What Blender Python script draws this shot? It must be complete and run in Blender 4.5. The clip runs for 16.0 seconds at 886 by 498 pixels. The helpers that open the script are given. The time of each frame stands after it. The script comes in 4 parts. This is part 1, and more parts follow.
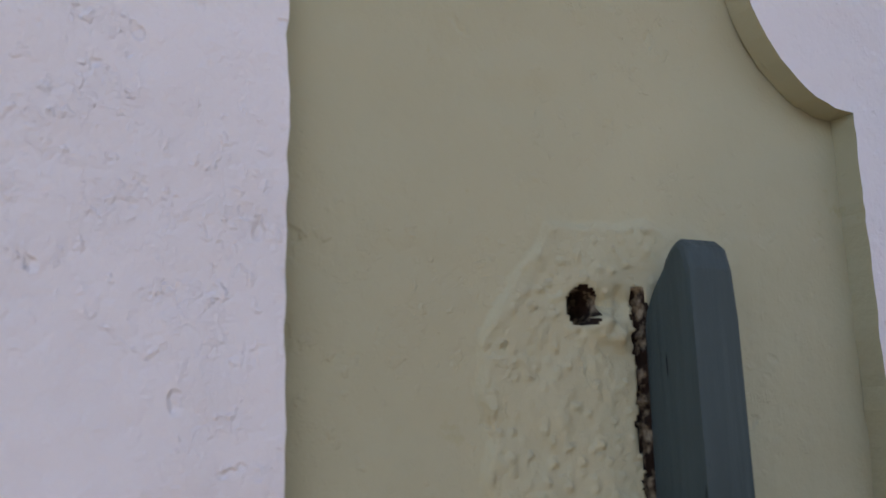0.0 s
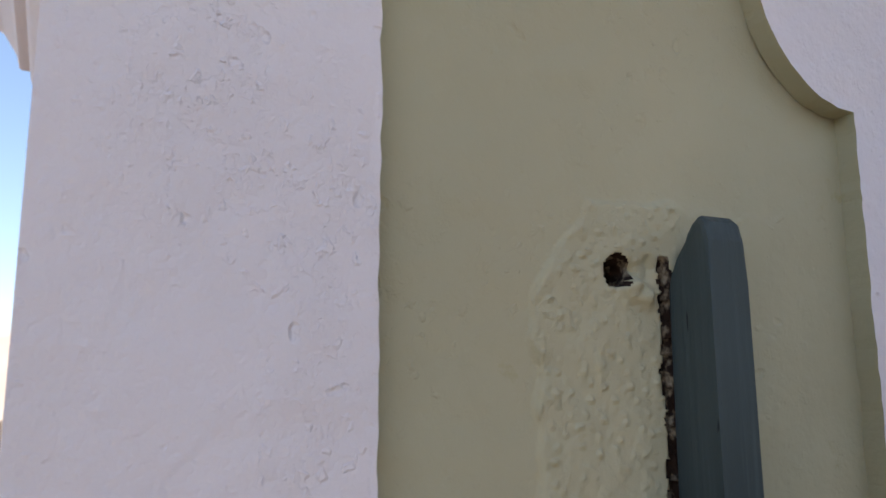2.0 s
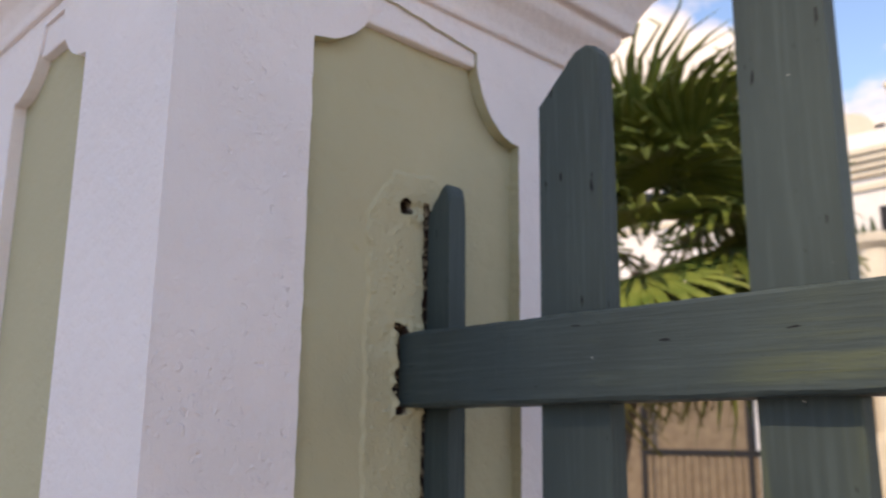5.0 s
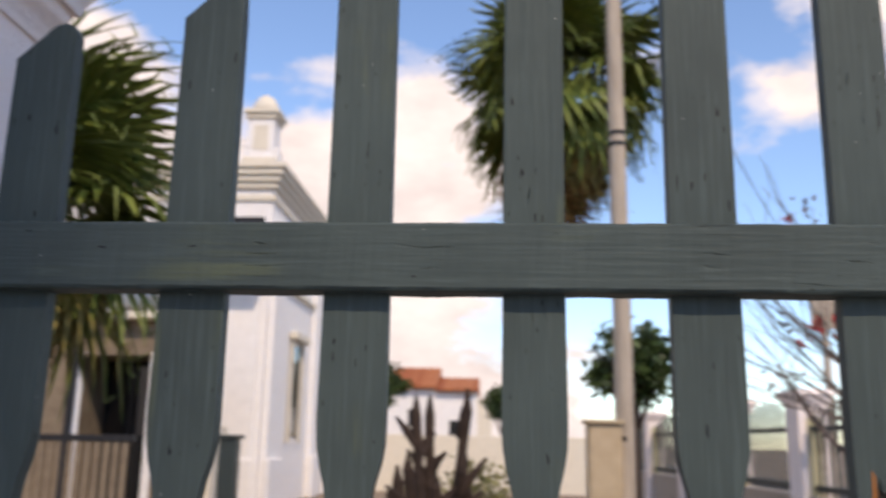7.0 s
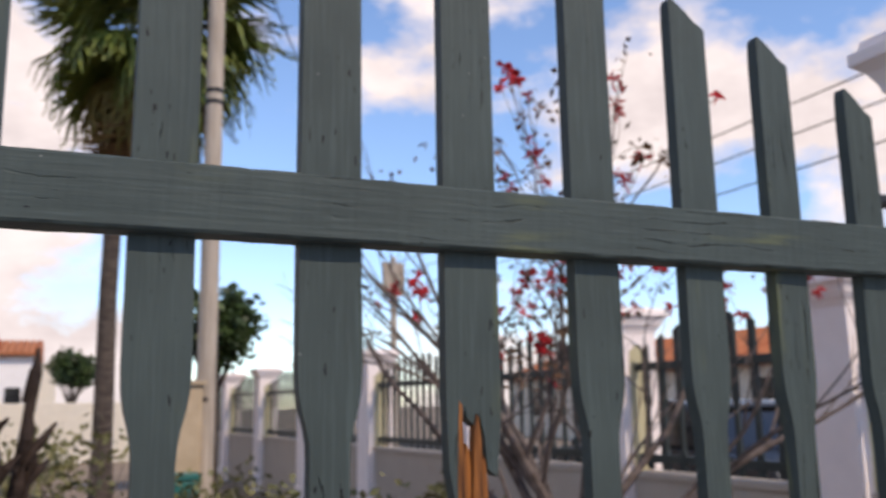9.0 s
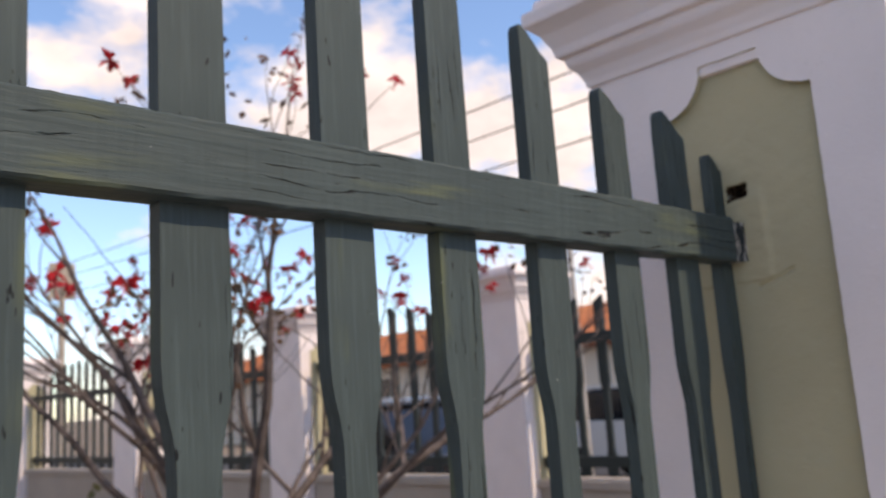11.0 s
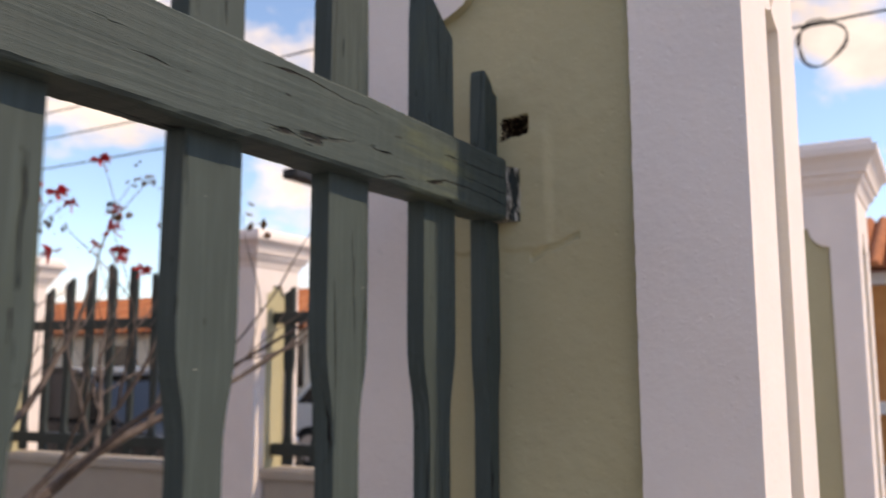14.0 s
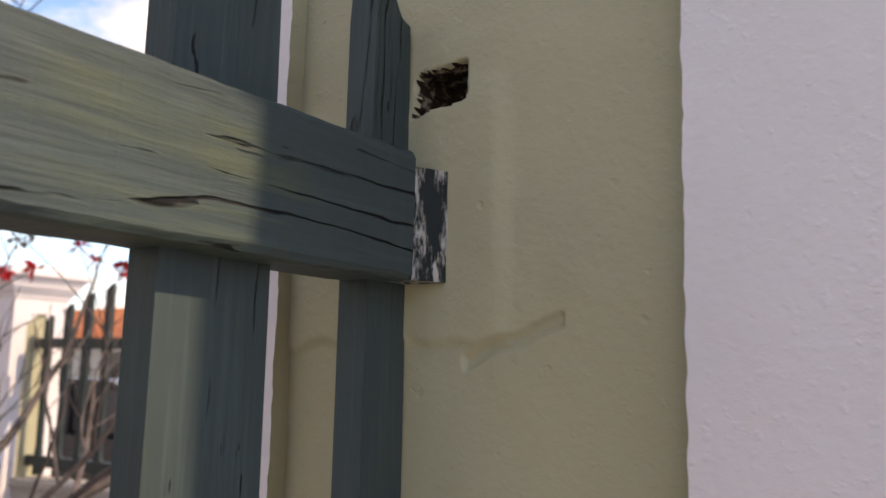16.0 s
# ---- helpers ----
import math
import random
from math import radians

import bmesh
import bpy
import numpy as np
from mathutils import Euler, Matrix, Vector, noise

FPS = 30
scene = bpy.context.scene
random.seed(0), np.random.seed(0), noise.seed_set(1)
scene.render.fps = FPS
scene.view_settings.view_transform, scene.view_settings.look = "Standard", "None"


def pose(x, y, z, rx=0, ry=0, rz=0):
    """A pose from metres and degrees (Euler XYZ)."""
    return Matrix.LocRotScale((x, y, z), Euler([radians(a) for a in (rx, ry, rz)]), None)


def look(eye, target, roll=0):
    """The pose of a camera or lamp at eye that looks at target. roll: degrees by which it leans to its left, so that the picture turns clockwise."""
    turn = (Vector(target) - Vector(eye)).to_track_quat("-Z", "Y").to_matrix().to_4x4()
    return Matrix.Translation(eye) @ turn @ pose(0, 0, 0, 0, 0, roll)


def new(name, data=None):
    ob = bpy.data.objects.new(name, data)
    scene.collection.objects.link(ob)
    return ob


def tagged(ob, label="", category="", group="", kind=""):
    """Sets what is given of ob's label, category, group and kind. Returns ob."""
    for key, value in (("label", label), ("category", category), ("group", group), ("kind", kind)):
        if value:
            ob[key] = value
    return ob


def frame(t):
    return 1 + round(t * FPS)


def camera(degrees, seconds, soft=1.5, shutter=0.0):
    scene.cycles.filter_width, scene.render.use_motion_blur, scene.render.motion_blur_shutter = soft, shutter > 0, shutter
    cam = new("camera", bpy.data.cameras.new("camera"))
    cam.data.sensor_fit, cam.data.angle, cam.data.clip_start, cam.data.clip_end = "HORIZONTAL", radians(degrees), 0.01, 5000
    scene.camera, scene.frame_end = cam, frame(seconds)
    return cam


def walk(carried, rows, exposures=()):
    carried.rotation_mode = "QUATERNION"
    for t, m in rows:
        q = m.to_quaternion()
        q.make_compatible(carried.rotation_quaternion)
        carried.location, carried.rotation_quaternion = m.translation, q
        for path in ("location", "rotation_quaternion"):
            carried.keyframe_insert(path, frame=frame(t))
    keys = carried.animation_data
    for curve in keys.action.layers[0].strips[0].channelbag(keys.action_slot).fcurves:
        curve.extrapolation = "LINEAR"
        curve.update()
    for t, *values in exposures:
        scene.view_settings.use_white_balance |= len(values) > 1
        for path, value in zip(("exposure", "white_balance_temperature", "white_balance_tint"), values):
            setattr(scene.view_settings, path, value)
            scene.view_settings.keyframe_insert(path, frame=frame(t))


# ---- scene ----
cam = camera(54.2, 16.0, soft=1.5, shutter=0.35)
cam.data.dof.use_dof, cam.data.dof.focus_distance, cam.data.dof.aperture_fstop = True, 0.50, 12.0
PATH = [
    (0, (0.3216, -0.2154, 1.8637), (-1.4576, 0.6103, 2.2542), -1.62),
    (0.5, (0.3232, -0.2145, 1.8598), (-1.4669, 0.5869, 2.2516), -1.70),
    (1, (0.3222, -0.2280, 1.8545), (-1.4681, 0.5800, 2.2309), -1.28),
    (1.5, (0.3518, -0.2468, 1.8409), (-1.4474, 0.5372, 2.2256), -0.73),
    (2, (0.3758, -0.2645, 1.8373), (-1.4207, 0.5280, 2.2174), -0.31),
    (2.5, (0.3847, -0.2669, 1.8324), (-1.4142, 0.5219, 2.2091), 0.05),
    (3, (0.3929, -0.2796, 1.8291), (-1.3982, 0.5294, 2.1998), 0.46),
    (5.5, (0.7331, -0.7234, 1.6178), (-0.4414, 0.8342, 2.0590), 0.33),
    (6, (0.7651, -0.8470, 1.5784), (-0.1180, 0.8933, 2.0157), 0.71),
    (6.5, (0.7908, -0.9022, 1.5590), (0.2547, 0.9765, 1.9871), 2.00),
    (7, (0.7494, -0.9206, 1.5406), (0.6284, 1.0277, 1.9756), 1.09),
    (7.5, (0.7191, -0.9462, 1.5149), (0.9882, 0.9920, 1.9287), 0.21),
    (8, (0.7008, -0.9440, 1.4974), (1.1985, 0.9553, 1.8781), 0.26),
    (8.5, (0.6877, -0.9402, 1.5042), (1.2941, 0.9313, 1.8643), -0.31),
    (9, (0.6992, -0.9274, 1.5162), (1.4958, 0.8727, 1.8695), -1.00),
    (9.5, (0.7581, -0.8940, 1.5053), (1.7285, 0.8202, 1.8515), -1.95),
    (10, (0.8409, -0.8194, 1.5038), (1.9627, 0.8008, 1.8451), -2.50),
    (12.5, (1.0341, -0.4993, 1.5279), (2.6887, 0.5895, 1.8052), -3.69),
    (13, (1.0634, -0.4392, 1.5154), (2.7750, 0.5630, 1.7722), -2.10),
    (13.5, (1.1764, -0.4556, 1.5136), (2.8998, 0.5273, 1.7664), -0.84),
    (14, (1.3806, -0.4576, 1.5239), (3.0948, 0.5376, 1.7899), -0.17),
    (14.5, (1.5473, -0.4534, 1.5244), (3.2490, 0.5612, 1.7981), 0.83),
    (15, (1.7118, -0.4180, 1.5528), (3.3677, 0.6629, 1.8518), 1.43),
    (15.5, (1.8518, -0.3595, 1.6209), (3.4831, 0.7596, 1.9150), 0.91),
    (16, (1.9271, -0.2980, 1.6468), (3.5504, 0.8344, 1.9339), 1.32),
]
TINT = 18
# seconds, stops, kelvin
STOPS = [(0.0, 0.76, 9300), (3.0, 0.66, 9700), (5.5, 0.74, 9800), (6.0, 0.58, 9300), (6.5, 0.48, 8900), (7.0, 0.34, 8400), (8.5, 0.20, 7900), (10.0, 0.42, 8100),
         (12.5, 0.42, 9200), (14.5, 0.44, 9500), (16.0, 0.80, 9300)]
walk(cam, [(t, look(e, g, r)) for t, e, g, r in PATH], [(t, v, k, TINT) for t, v, k in STOPS])

W = scene.world = bpy.data.worlds.new("sky")
SUN_AZ, SUN_EL = 25.0, 45.0      # degrees: from -y towards +x, and above the horizon

# ---- light ----
W.use_nodes = True
wt = W.node_tree
wt.nodes.clear()


def wn(kind, **kw):
    n = wt.nodes.new(kind)
    for k, v in kw.items():
        n.inputs[k].default_value = v
    return n


out = wn("ShaderNodeOutputWorld")
bgd = wn("ShaderNodeBackground")
bgd.inputs["Strength"].default_value = 0.20
skyt = wt.nodes.new("ShaderNodeTexSky")
skyt.sky_type, skyt.sun_disc = "NISHITA", False
skyt.sun_elevation, skyt.sun_rotation = radians(SUN_EL), radians(180 - SUN_AZ)
skyt.air_density, skyt.dust_density, skyt.ozone_density = 1.0, 0.0, 4.0
tco = wt.nodes.new("ShaderNodeTexCoord")
mp = wt.nodes.new("ShaderNodeMapping")
mp.inputs["Scale"].default_value = (1.0, 1.0, 1.9)
mp.inputs["Location"].default_value = (3.1, 0.4, 7.3)
cl1 = wn("ShaderNodeTexNoise", Scale=2.6, Detail=9.0, Roughness=0.56)
cl2 = wn("ShaderNodeTexNoise", Scale=7.0, Detail=6.0, Roughness=0.6)
ramp = wt.nodes.new("ShaderNodeValToRGB")
ramp.color_ramp.elements[0].position, ramp.color_ramp.elements[1].position = 0.47, 0.545
shade = wt.nodes.new("ShaderNodeValToRGB")
shade.color_ramp.elements[0].position, shade.color_ramp.elements[1].position = 0.3, 0.62
shade.color_ramp.elements[0].color = (3.0, 3.0, 3.4, 1)
shade.color_ramp.elements[1].color = (4.15, 4.2, 4.65, 1)
mix = wt.nodes.new("ShaderNodeMix")
mix.data_type = "RGBA"
wt.links.new(tco.outputs["Generated"], mp.inputs["Vector"])
for c in (cl1, cl2):
    wt.links.new(mp.outputs["Vector"], c.inputs["Vector"])
sep = wt.nodes.new("ShaderNodeSeparateXYZ")
low = wt.nodes.new("ShaderNodeMath")
low.operation = "MULTIPLY_ADD"
low.inputs[1].default_value, low.inputs[2].default_value = -0.60, 0.062
add = wt.nodes.new("ShaderNodeMath")
blue = wt.nodes.new("ShaderNodeMix")
blue.data_type, blue.blend_type = "RGBA", "MULTIPLY"
blue.inputs["Factor"].default_value = 1.0
blue.inputs["B"].default_value = (0.76, 0.91, 1.06, 1)
wt.links.new(tco.outputs["Generated"], sep.inputs["Vector"])
wt.links.new(sep.outputs["Z"], low.inputs[0])
flat = wt.nodes.new("ShaderNodeMath")
flat.operation = "MAXIMUM"
flat.inputs[1].default_value = -0.065
wt.links.new(low.outputs["Value"], flat.inputs[0])
wt.links.new(flat.outputs["Value"], add.inputs[0])
wt.links.new(cl1.outputs["Fac"], add.inputs[1])
last = add
for az, el, near, gain in ((-9, 15, 0.972, 0.20), (84, 17, 0.965, 0.07), (-30, 21, 0.985, 0.16), (22, 24, 0.995, 0.08)):
    dot = wt.nodes.new("ShaderNodeVectorMath")
    dot.operation = "DOT_PRODUCT"
    dot.inputs[1].default_value = (math.sin(radians(az)) * math.cos(radians(el)), math.cos(radians(az)) * math.cos(radians(el)), math.sin(radians(el)))
    wt.links.new(tco.outputs["Generated"], dot.inputs[0])
    fall = wt.nodes.new("ShaderNodeMapRange")
    for k, v in ((1, near), (2, 1.0), (3, 0.0), (4, gain)):
        fall.inputs[k].default_value = v
    wt.links.new(dot.outputs["Value"], fall.inputs[0])
    more = wt.nodes.new("ShaderNodeMath")
    wt.links.new(last.outputs["Value"], more.inputs[0])
    wt.links.new(fall.outputs["Result"], more.inputs[1])
    last = more
wt.links.new(last.outputs["Value"], ramp.inputs["Fac"])
wt.links.new(skyt.outputs["Color"], blue.inputs["A"])
wt.links.new(cl2.outputs["Fac"], shade.inputs["Fac"])
wt.links.new(ramp.outputs["Color"], mix.inputs["Factor"])
wt.links.new(blue.outputs["Result"], mix.inputs["A"])
wt.links.new(shade.outputs["Color"], mix.inputs["B"])
wt.links.new(mix.outputs["Result"], bgd.inputs["Color"])
wt.links.new(bgd.outputs["Background"], out.inputs["Surface"])

sun = new("sun", bpy.data.lights.new("sun", "SUN"))
sun.data.energy, sun.data.angle, sun.data.color = 2.5, radians(1.6), (1.0, 0.95, 0.87)
sa, se = radians(SUN_AZ), radians(SUN_EL)
SUN_DIR = Vector((math.sin(sa) * math.cos(se), -math.cos(sa) * math.cos(se), math.sin(se)))
sun.matrix_world = look(tuple(SUN_DIR * 30), (0, 0, 0))

# ---- materials ----


class Mat:
    """A node material with short calls for its nodes."""

    def __init__(self, name, rough=0.7, spec=0.4, metal=0.0):
        self.m = bpy.data.materials.new(name)
        self.m.use_nodes = True
        self.t = self.m.node_tree
        self.b = self.t.nodes["Principled BSDF"]
        self.b.inputs["Roughness"].default_value = rough
        self.b.inputs["Specular IOR Level"].default_value = spec
        self.b.inputs["Metallic"].default_value = metal
        self.co = self.t.nodes.new("ShaderNodeTexCoord").outputs["Object"]
        self.h = None

    def link(self, a, b):
        self.t.links.new(a, b)

    def coord(self, scale=(1, 1, 1), loc=(0, 0, 0), src=None):
        n = self.t.nodes.new("ShaderNodeMapping")
        n.inputs["Scale"].default_value, n.inputs["Location"].default_value = scale, loc
        self.link(src or self.co, n.inputs["Vector"])
        return n.outputs["Vector"]

    def noise(self, scale, detail=4.0, rough=0.55, co=None, dist=0.0):
        n = self.t.nodes.new("ShaderNodeTexNoise")
        for k, v in (("Scale", scale), ("Detail", detail), ("Roughness", rough), ("Distortion", dist)):
            n.inputs[k].default_value = v
        self.link(co or self.co, n.inputs["Vector"])
        return n.outputs["Fac"]

    def cells(self, scale, co=None, feature="F1"):
        n = self.t.nodes.new("ShaderNodeTexVoronoi")
        n.feature = feature
        n.inputs["Scale"].default_value = scale
        self.link(co or self.co, n.inputs["Vector"])
        return n.outputs["Distance"]

    def ramp(self, fac, lo, hi, a=(0, 0, 0), b=(1, 1, 1)):
        n = self.t.nodes.new("ShaderNodeValToRGB")
        e = n.color_ramp.elements
        e[0].position, e[1].position = lo, hi
        e[0].color, e[1].color = (*a, 1), (*b, 1)
        self.link(fac, n.inputs["Fac"])
        return n.outputs["Color"]

    def mix(self, fac, a, b, mode="MIX"):
        n = self.t.nodes.new("ShaderNodeMix")
        n.data_type, n.blend_type = "RGBA", mode
        for key, v in (("Factor", fac), ("A", a), ("B", b)):
            if isinstance(v, (int, float)):
                n.inputs[key].default_value = v
            elif isinstance(v, tuple):
                n.inputs[key].default_value = (*v, 1)
            else:
                self.link(v, n.inputs[key])
        return n.outputs["Result"]

    def color(self, c):
        if isinstance(c, tuple):
            self.b.inputs["Base Color"].default_value = (*c, 1)
        else:
            self.link(c, self.b.inputs["Base Color"])
        return self

    def bump(self, h, dist, strength=1.0):
        n = self.t.nodes.new("ShaderNodeBump")
        n.inputs["Distance"].default_value, n.inputs["Strength"].default_value = dist, strength
        self.link(h, n.inputs["Height"])
        if self.h:
            self.link(self.h, n.inputs["Normal"])
        self.h = n.outputs["Normal"]
        self.link(self.h, self.b.inputs["Normal"])
        return self

    def rand(self):
        return self.t.nodes.new("ShaderNodeObjectInfo").outputs["Random"]

    def island(self):
        return self.t.nodes.new("ShaderNodeNewGeometry").outputs["Random Per Island"]

    def math(self, op, a, b=0.0):
        n = self.t.nodes.new("ShaderNodeMath")
        n.operation = op
        if op == "MULTIPLY_ADD":
            n.inputs[2].default_value = -0.21
        for i, v in enumerate((a, b)):
            if isinstance(v, (int, float)):
                n.inputs[i].default_value = v
            else:
                self.link(v, n.inputs[i])
        return n.outputs["Value"]

    def veins(self, value, k, lo, hi):
        """Thin lines where the value passes whole steps of 1 / k: 1 on the line."""
        f = self.math("ABSOLUTE", self.math("SUBTRACT", self.math("FRACT", self.math("MULTIPLY", value, k)), 0.5))
        return self.ramp(f, lo, hi, (1, 1, 1), (0, 0, 0))


def plaster(name, base, dirt, grain=1.0):
    m = Mat(name, 0.75, 0.3)
    big = m.noise(5.0, 4.0)
    fine = m.noise(60.0, 5.0)
    c = m.mix(m.ramp(big, 0.35, 0.7), base, tuple(v * 0.93 for v in base))
    c = m.mix(m.ramp(fine, 0.55, 0.8), c, tuple(v * 0.95 for v in base))
    c = m.mix(m.ramp(m.noise(22.0, 6.0, 0.7), 0.66, 0.74), c, dirt)
    m.color(c)
    m.bump(m.noise(14.0, 3.0), 0.006 * grain, 0.6)
    m.bump(m.noise(55.0, 6.0, 0.62), 0.0045 * grain, 0.6)
    patch = m.ramp(m.noise(6.0, 3.0), 0.40, 0.62)
    speck = m.mix(patch, (0, 0, 0), m.ramp(m.noise(150.0, 3.0, 0.5), 0.60, 0.70))
    m.bump(speck, 0.0011 * grain, 0.7)
    ridge = m.mix(patch, (0, 0, 0), m.veins(m.noise(16.0, 6.0, 0.68), 3.0, 0.01, 0.035))
    m.bump(ridge, 0.0003 * min(grain, 1.0), 0.7)
    pit = m.ramp(m.noise(70.0, 2.0, 0.4, co=m.coord((1, 1, 1), (7, 7, 7))), 0.70, 0.77)
    m.bump(pit, -0.0016 * min(grain, 1.2), 0.7)
    m.bump(m.ramp(m.cells(95.0, co=m.coord((1, 1, 1), (2, 5, 3))), 0.10, 0.34, (1, 1, 1), (0, 0, 0)), 0.0005 * grain, 0.5)
    m.bump(m.noise(260.0, 3.0, 0.6), 0.0004 * grain, 0.6)
    return m.m


WHITE = plaster("white_plaster", (0.87, 0.778, 0.745), (0.78, 0.70, 0.665), 0.4)
ROUGH_WHITE = plaster("rough_white_plaster", (0.87, 0.778, 0.745), (0.78, 0.70, 0.665), 1.0)
OLIVE = plaster("olive_plaster", (0.48, 0.432, 0.275), (0.44, 0.38, 0.215), 0.55)
FAR_WHITE = plaster("white_wall", (0.80, 0.77, 0.75), (0.62, 0.58, 0.53), 0.5)
CREAM = plaster("cream_stucco", (0.66, 0.60, 0.50), (0.5, 0.44, 0.36), 0.5)
WALL = plaster("beige_wall", (0.42, 0.36, 0.30), (0.30, 0.25, 0.2), 1.0)


def simple_peel():
    m = Mat("peeling_paint", 0.7, 0.3)
    f = m.ramp(m.noise(1.0, 6.0, 0.7, co=m.coord((120, 120, 30))), 0.47, 0.54)
    m.color(m.mix(f, (0.018, 0.024, 0.024), (0.50, 0.47, 0.42))).bump(f, 0.0015)
    return m.m


def masonry():
    m = Mat("darkened_mortar", 0.95, 0.1)
    # brown mortar, its dark tone deepened so the holes look shaded inside
    c = m.mix(m.ramp(m.noise(120.0, 4.0), 0.5, 0.68), (0.035, 0.02, 0.014), (0.36, 0.29, 0.20))
    m.color(c).bump(m.noise(160.0, 5.0), 0.004)
    return m.m


MORTAR = masonry()
PEELED = simple_peel()


def painted_wood(name, axis, wear, base=(0.044, 0.060, 0.057)):
    """Weathered green paint on timber; the grain and the cracks run along the axis."""
    m = Mat(name, 0.55, 0.18)
    here = m.t.nodes.new("ShaderNodeObjectInfo").outputs["Location"]
    vec = m.t.nodes.new("ShaderNodeVectorMath")
    m.link(m.co, vec.inputs[0]), m.link(here, vec.inputs[1])
    m.co = vec.outputs["Vector"]
    sx = m.t.nodes.new("ShaderNodeSeparateXYZ")
    m.link(m.co, sx.inputs["Vector"])

    def run(across, along, off=(0, 0, 0)):
        s = [across] * 3
        s[axis] = along
        return m.coord(tuple(s), off)

    grain = m.noise(1.0, 8.0, 0.65, co=run(38.0, 2.2), dist=0.3)
    fibre = m.noise(1.0, 3.0, 0.6, co=run(220.0, 9.0))
    zone = m.noise(3.4, 3.0, 0.5)
    zone2 = m.noise(5.5, 4.0, 0.6, co=m.coord((1, 1, 1), (9, 3, 5)))
    zone2 = m.math("ADD", zone2, m.math("MULTIPLY_ADD", sx.outputs["X"], 0.15))
    across = m.math("MULTIPLY", sx.outputs["Z" if axis == 0 else "X"], 62.0)
    bend = m.math("MULTIPLY", m.noise(1.0, 5.0, 0.55, co=run(11.0, 2.0, (3, 1, 2))), 5.0)
    crack = m.veins(m.math("ADD", across, bend), 1.0, 0.02, 0.055)
    broken = m.ramp(m.noise(1.0, 4.0, 0.6, co=run(34.0, 5.0, (8, 2, 6))), 0.49, 0.55)
    crack = m.mix(m.ramp(zone2, 0.50 - 0.05 * wear, 0.58 - 0.05 * wear), (0, 0, 0), m.mix(broken, (0, 0, 0), crack))
    c = m.mix(m.ramp(m.noise(4.5, 4.0), 0.35, 0.7), base, tuple(v * 1.30 for v in base))
    c = m.mix(m.ramp(fibre, 0.5, 0.75), c, tuple(v * 1.5 for v in base))
    worn = m.mix(m.ramp(zone, 0.56 - wear * 0.02, 0.68 - wear * 0.02), (0, 0, 0), m.ramp(grain, 0.50, 0.60))
    c = m.mix(worn, c, (0.098, 0.115, 0.066))
    c = m.mix(m.ramp(grain, 0.62, 0.70), c, (0.062, 0.080, 0.074))
    c = m.mix(crack, c, (0.006, 0.006, 0.006))
    nick = m.ramp(m.noise(1.0, 2.0, co=run(160.0, 30.0, (5, 5, 5))), 0.705, 0.735)
    c = m.mix(nick, c, (0.008, 0.009, 0.009))
    c = m.mix(m.ramp(m.cells(24.0), 0.010, 0.026, (1, 1, 1), (0, 0, 0)), c, (0.42, 0.43, 0.39))
    m.color(c)
    m.bump(m.noise(9.0, 3.0), 0.004, 0.5)
    m.bump(grain, 0.0035, 0.6)
    m.bump(fibre, 0.0008, 0.6)
    m.bump(m.mix(crack, (1, 1, 1), (0, 0, 0)), 0.004, 0.9)
    return m.m


RAIL_PAINT = painted_wood("rail_paint", 0, 1.0)
PICKET_PAINT = painted_wood("picket_paint", 2, -0.5)
FAR_PAINT = Mat("dark_green_paint", 0.5).color((0.022, 0.032, 0.030)).m


def simple(name, a, b, scale, rough=0.8, bump=0.0, lo=0.35, hi=0.65, spec=0.3, metal=0.0, stretch=None, rnd=False):
    m = Mat(name, rough, spec, metal)
    co = m.coord(stretch) if stretch else None
    f = m.noise(scale, 5.0, 0.6, co=co)
    c = m.mix(m.ramp(f, lo, hi), a, b)
    if rnd:
        c = m.mix(m.ramp(m.island() if rnd == 2 else m.rand(), 0.0, 1.0), c, m.mix(0.6, c, b, "MULTIPLY"))
    m.color(c)
    if bump:
        m.bump(f, bump)
    return m.m


RAW_WOOD = simple("split_raw_wood", (0.05, 0.018, 0.007), (0.42, 0.15, 0.035), 1.0, 0.75, 0.004, stretch=(90, 90, 5))
SOIL = simple("sandy_soil", (0.17, 0.128, 0.092), (0.28, 0.215, 0.16), 1.6, 0.95, 0.03)
ASPHALT = simple("asphalt", (0.045, 0.045, 0.05), (0.075, 0.072, 0.07), 9.0, 0.9, 0.01)
PAVING = simple("paving_concrete", (0.40, 0.36, 0.32), (0.50, 0.455, 0.405), 3.0, 0.9, 0.006)
ROOF = simple("terracotta_tiles", (0.36, 0.125, 0.055), (0.55, 0.22, 0.10), 5.0, 0.85, 0.02, rnd=True)
POLE = simple("weathered_pole", (0.30, 0.25, 0.20), (0.46, 0.39, 0.32), 1.0, 0.9, 0.004, stretch=(16, 16, 1.5))
STEEL = simple("dark_steel", (0.016, 0.016, 0.018), (0.03, 0.03, 0.032), 20.0, 0.5, metal=0.3)
GLASS_DARK = Mat("dark_glass", 0.08, 0.5).color((0.012, 0.013, 0.015)).m
CABINET = simple("beige_cabinet_paint", (0.40, 0.30, 0.19), (0.47, 0.36, 0.24), 4.0, 0.6)
TEAL = simple("teal_plastic", (0.01, 0.10, 0.09), (0.015, 0.13, 0.11), 6.0, 0.5)
PALM_GREEN = simple("palm_leaf", (0.06, 0.10, 0.018), (0.19, 0.22, 0.05), 3.0, 0.5, rnd=True)
PALM_YELLOW = simple("palm_leaf_old", (0.16, 0.13, 0.03), (0.25, 0.20, 0.06), 3.0, 0.6, rnd=True)
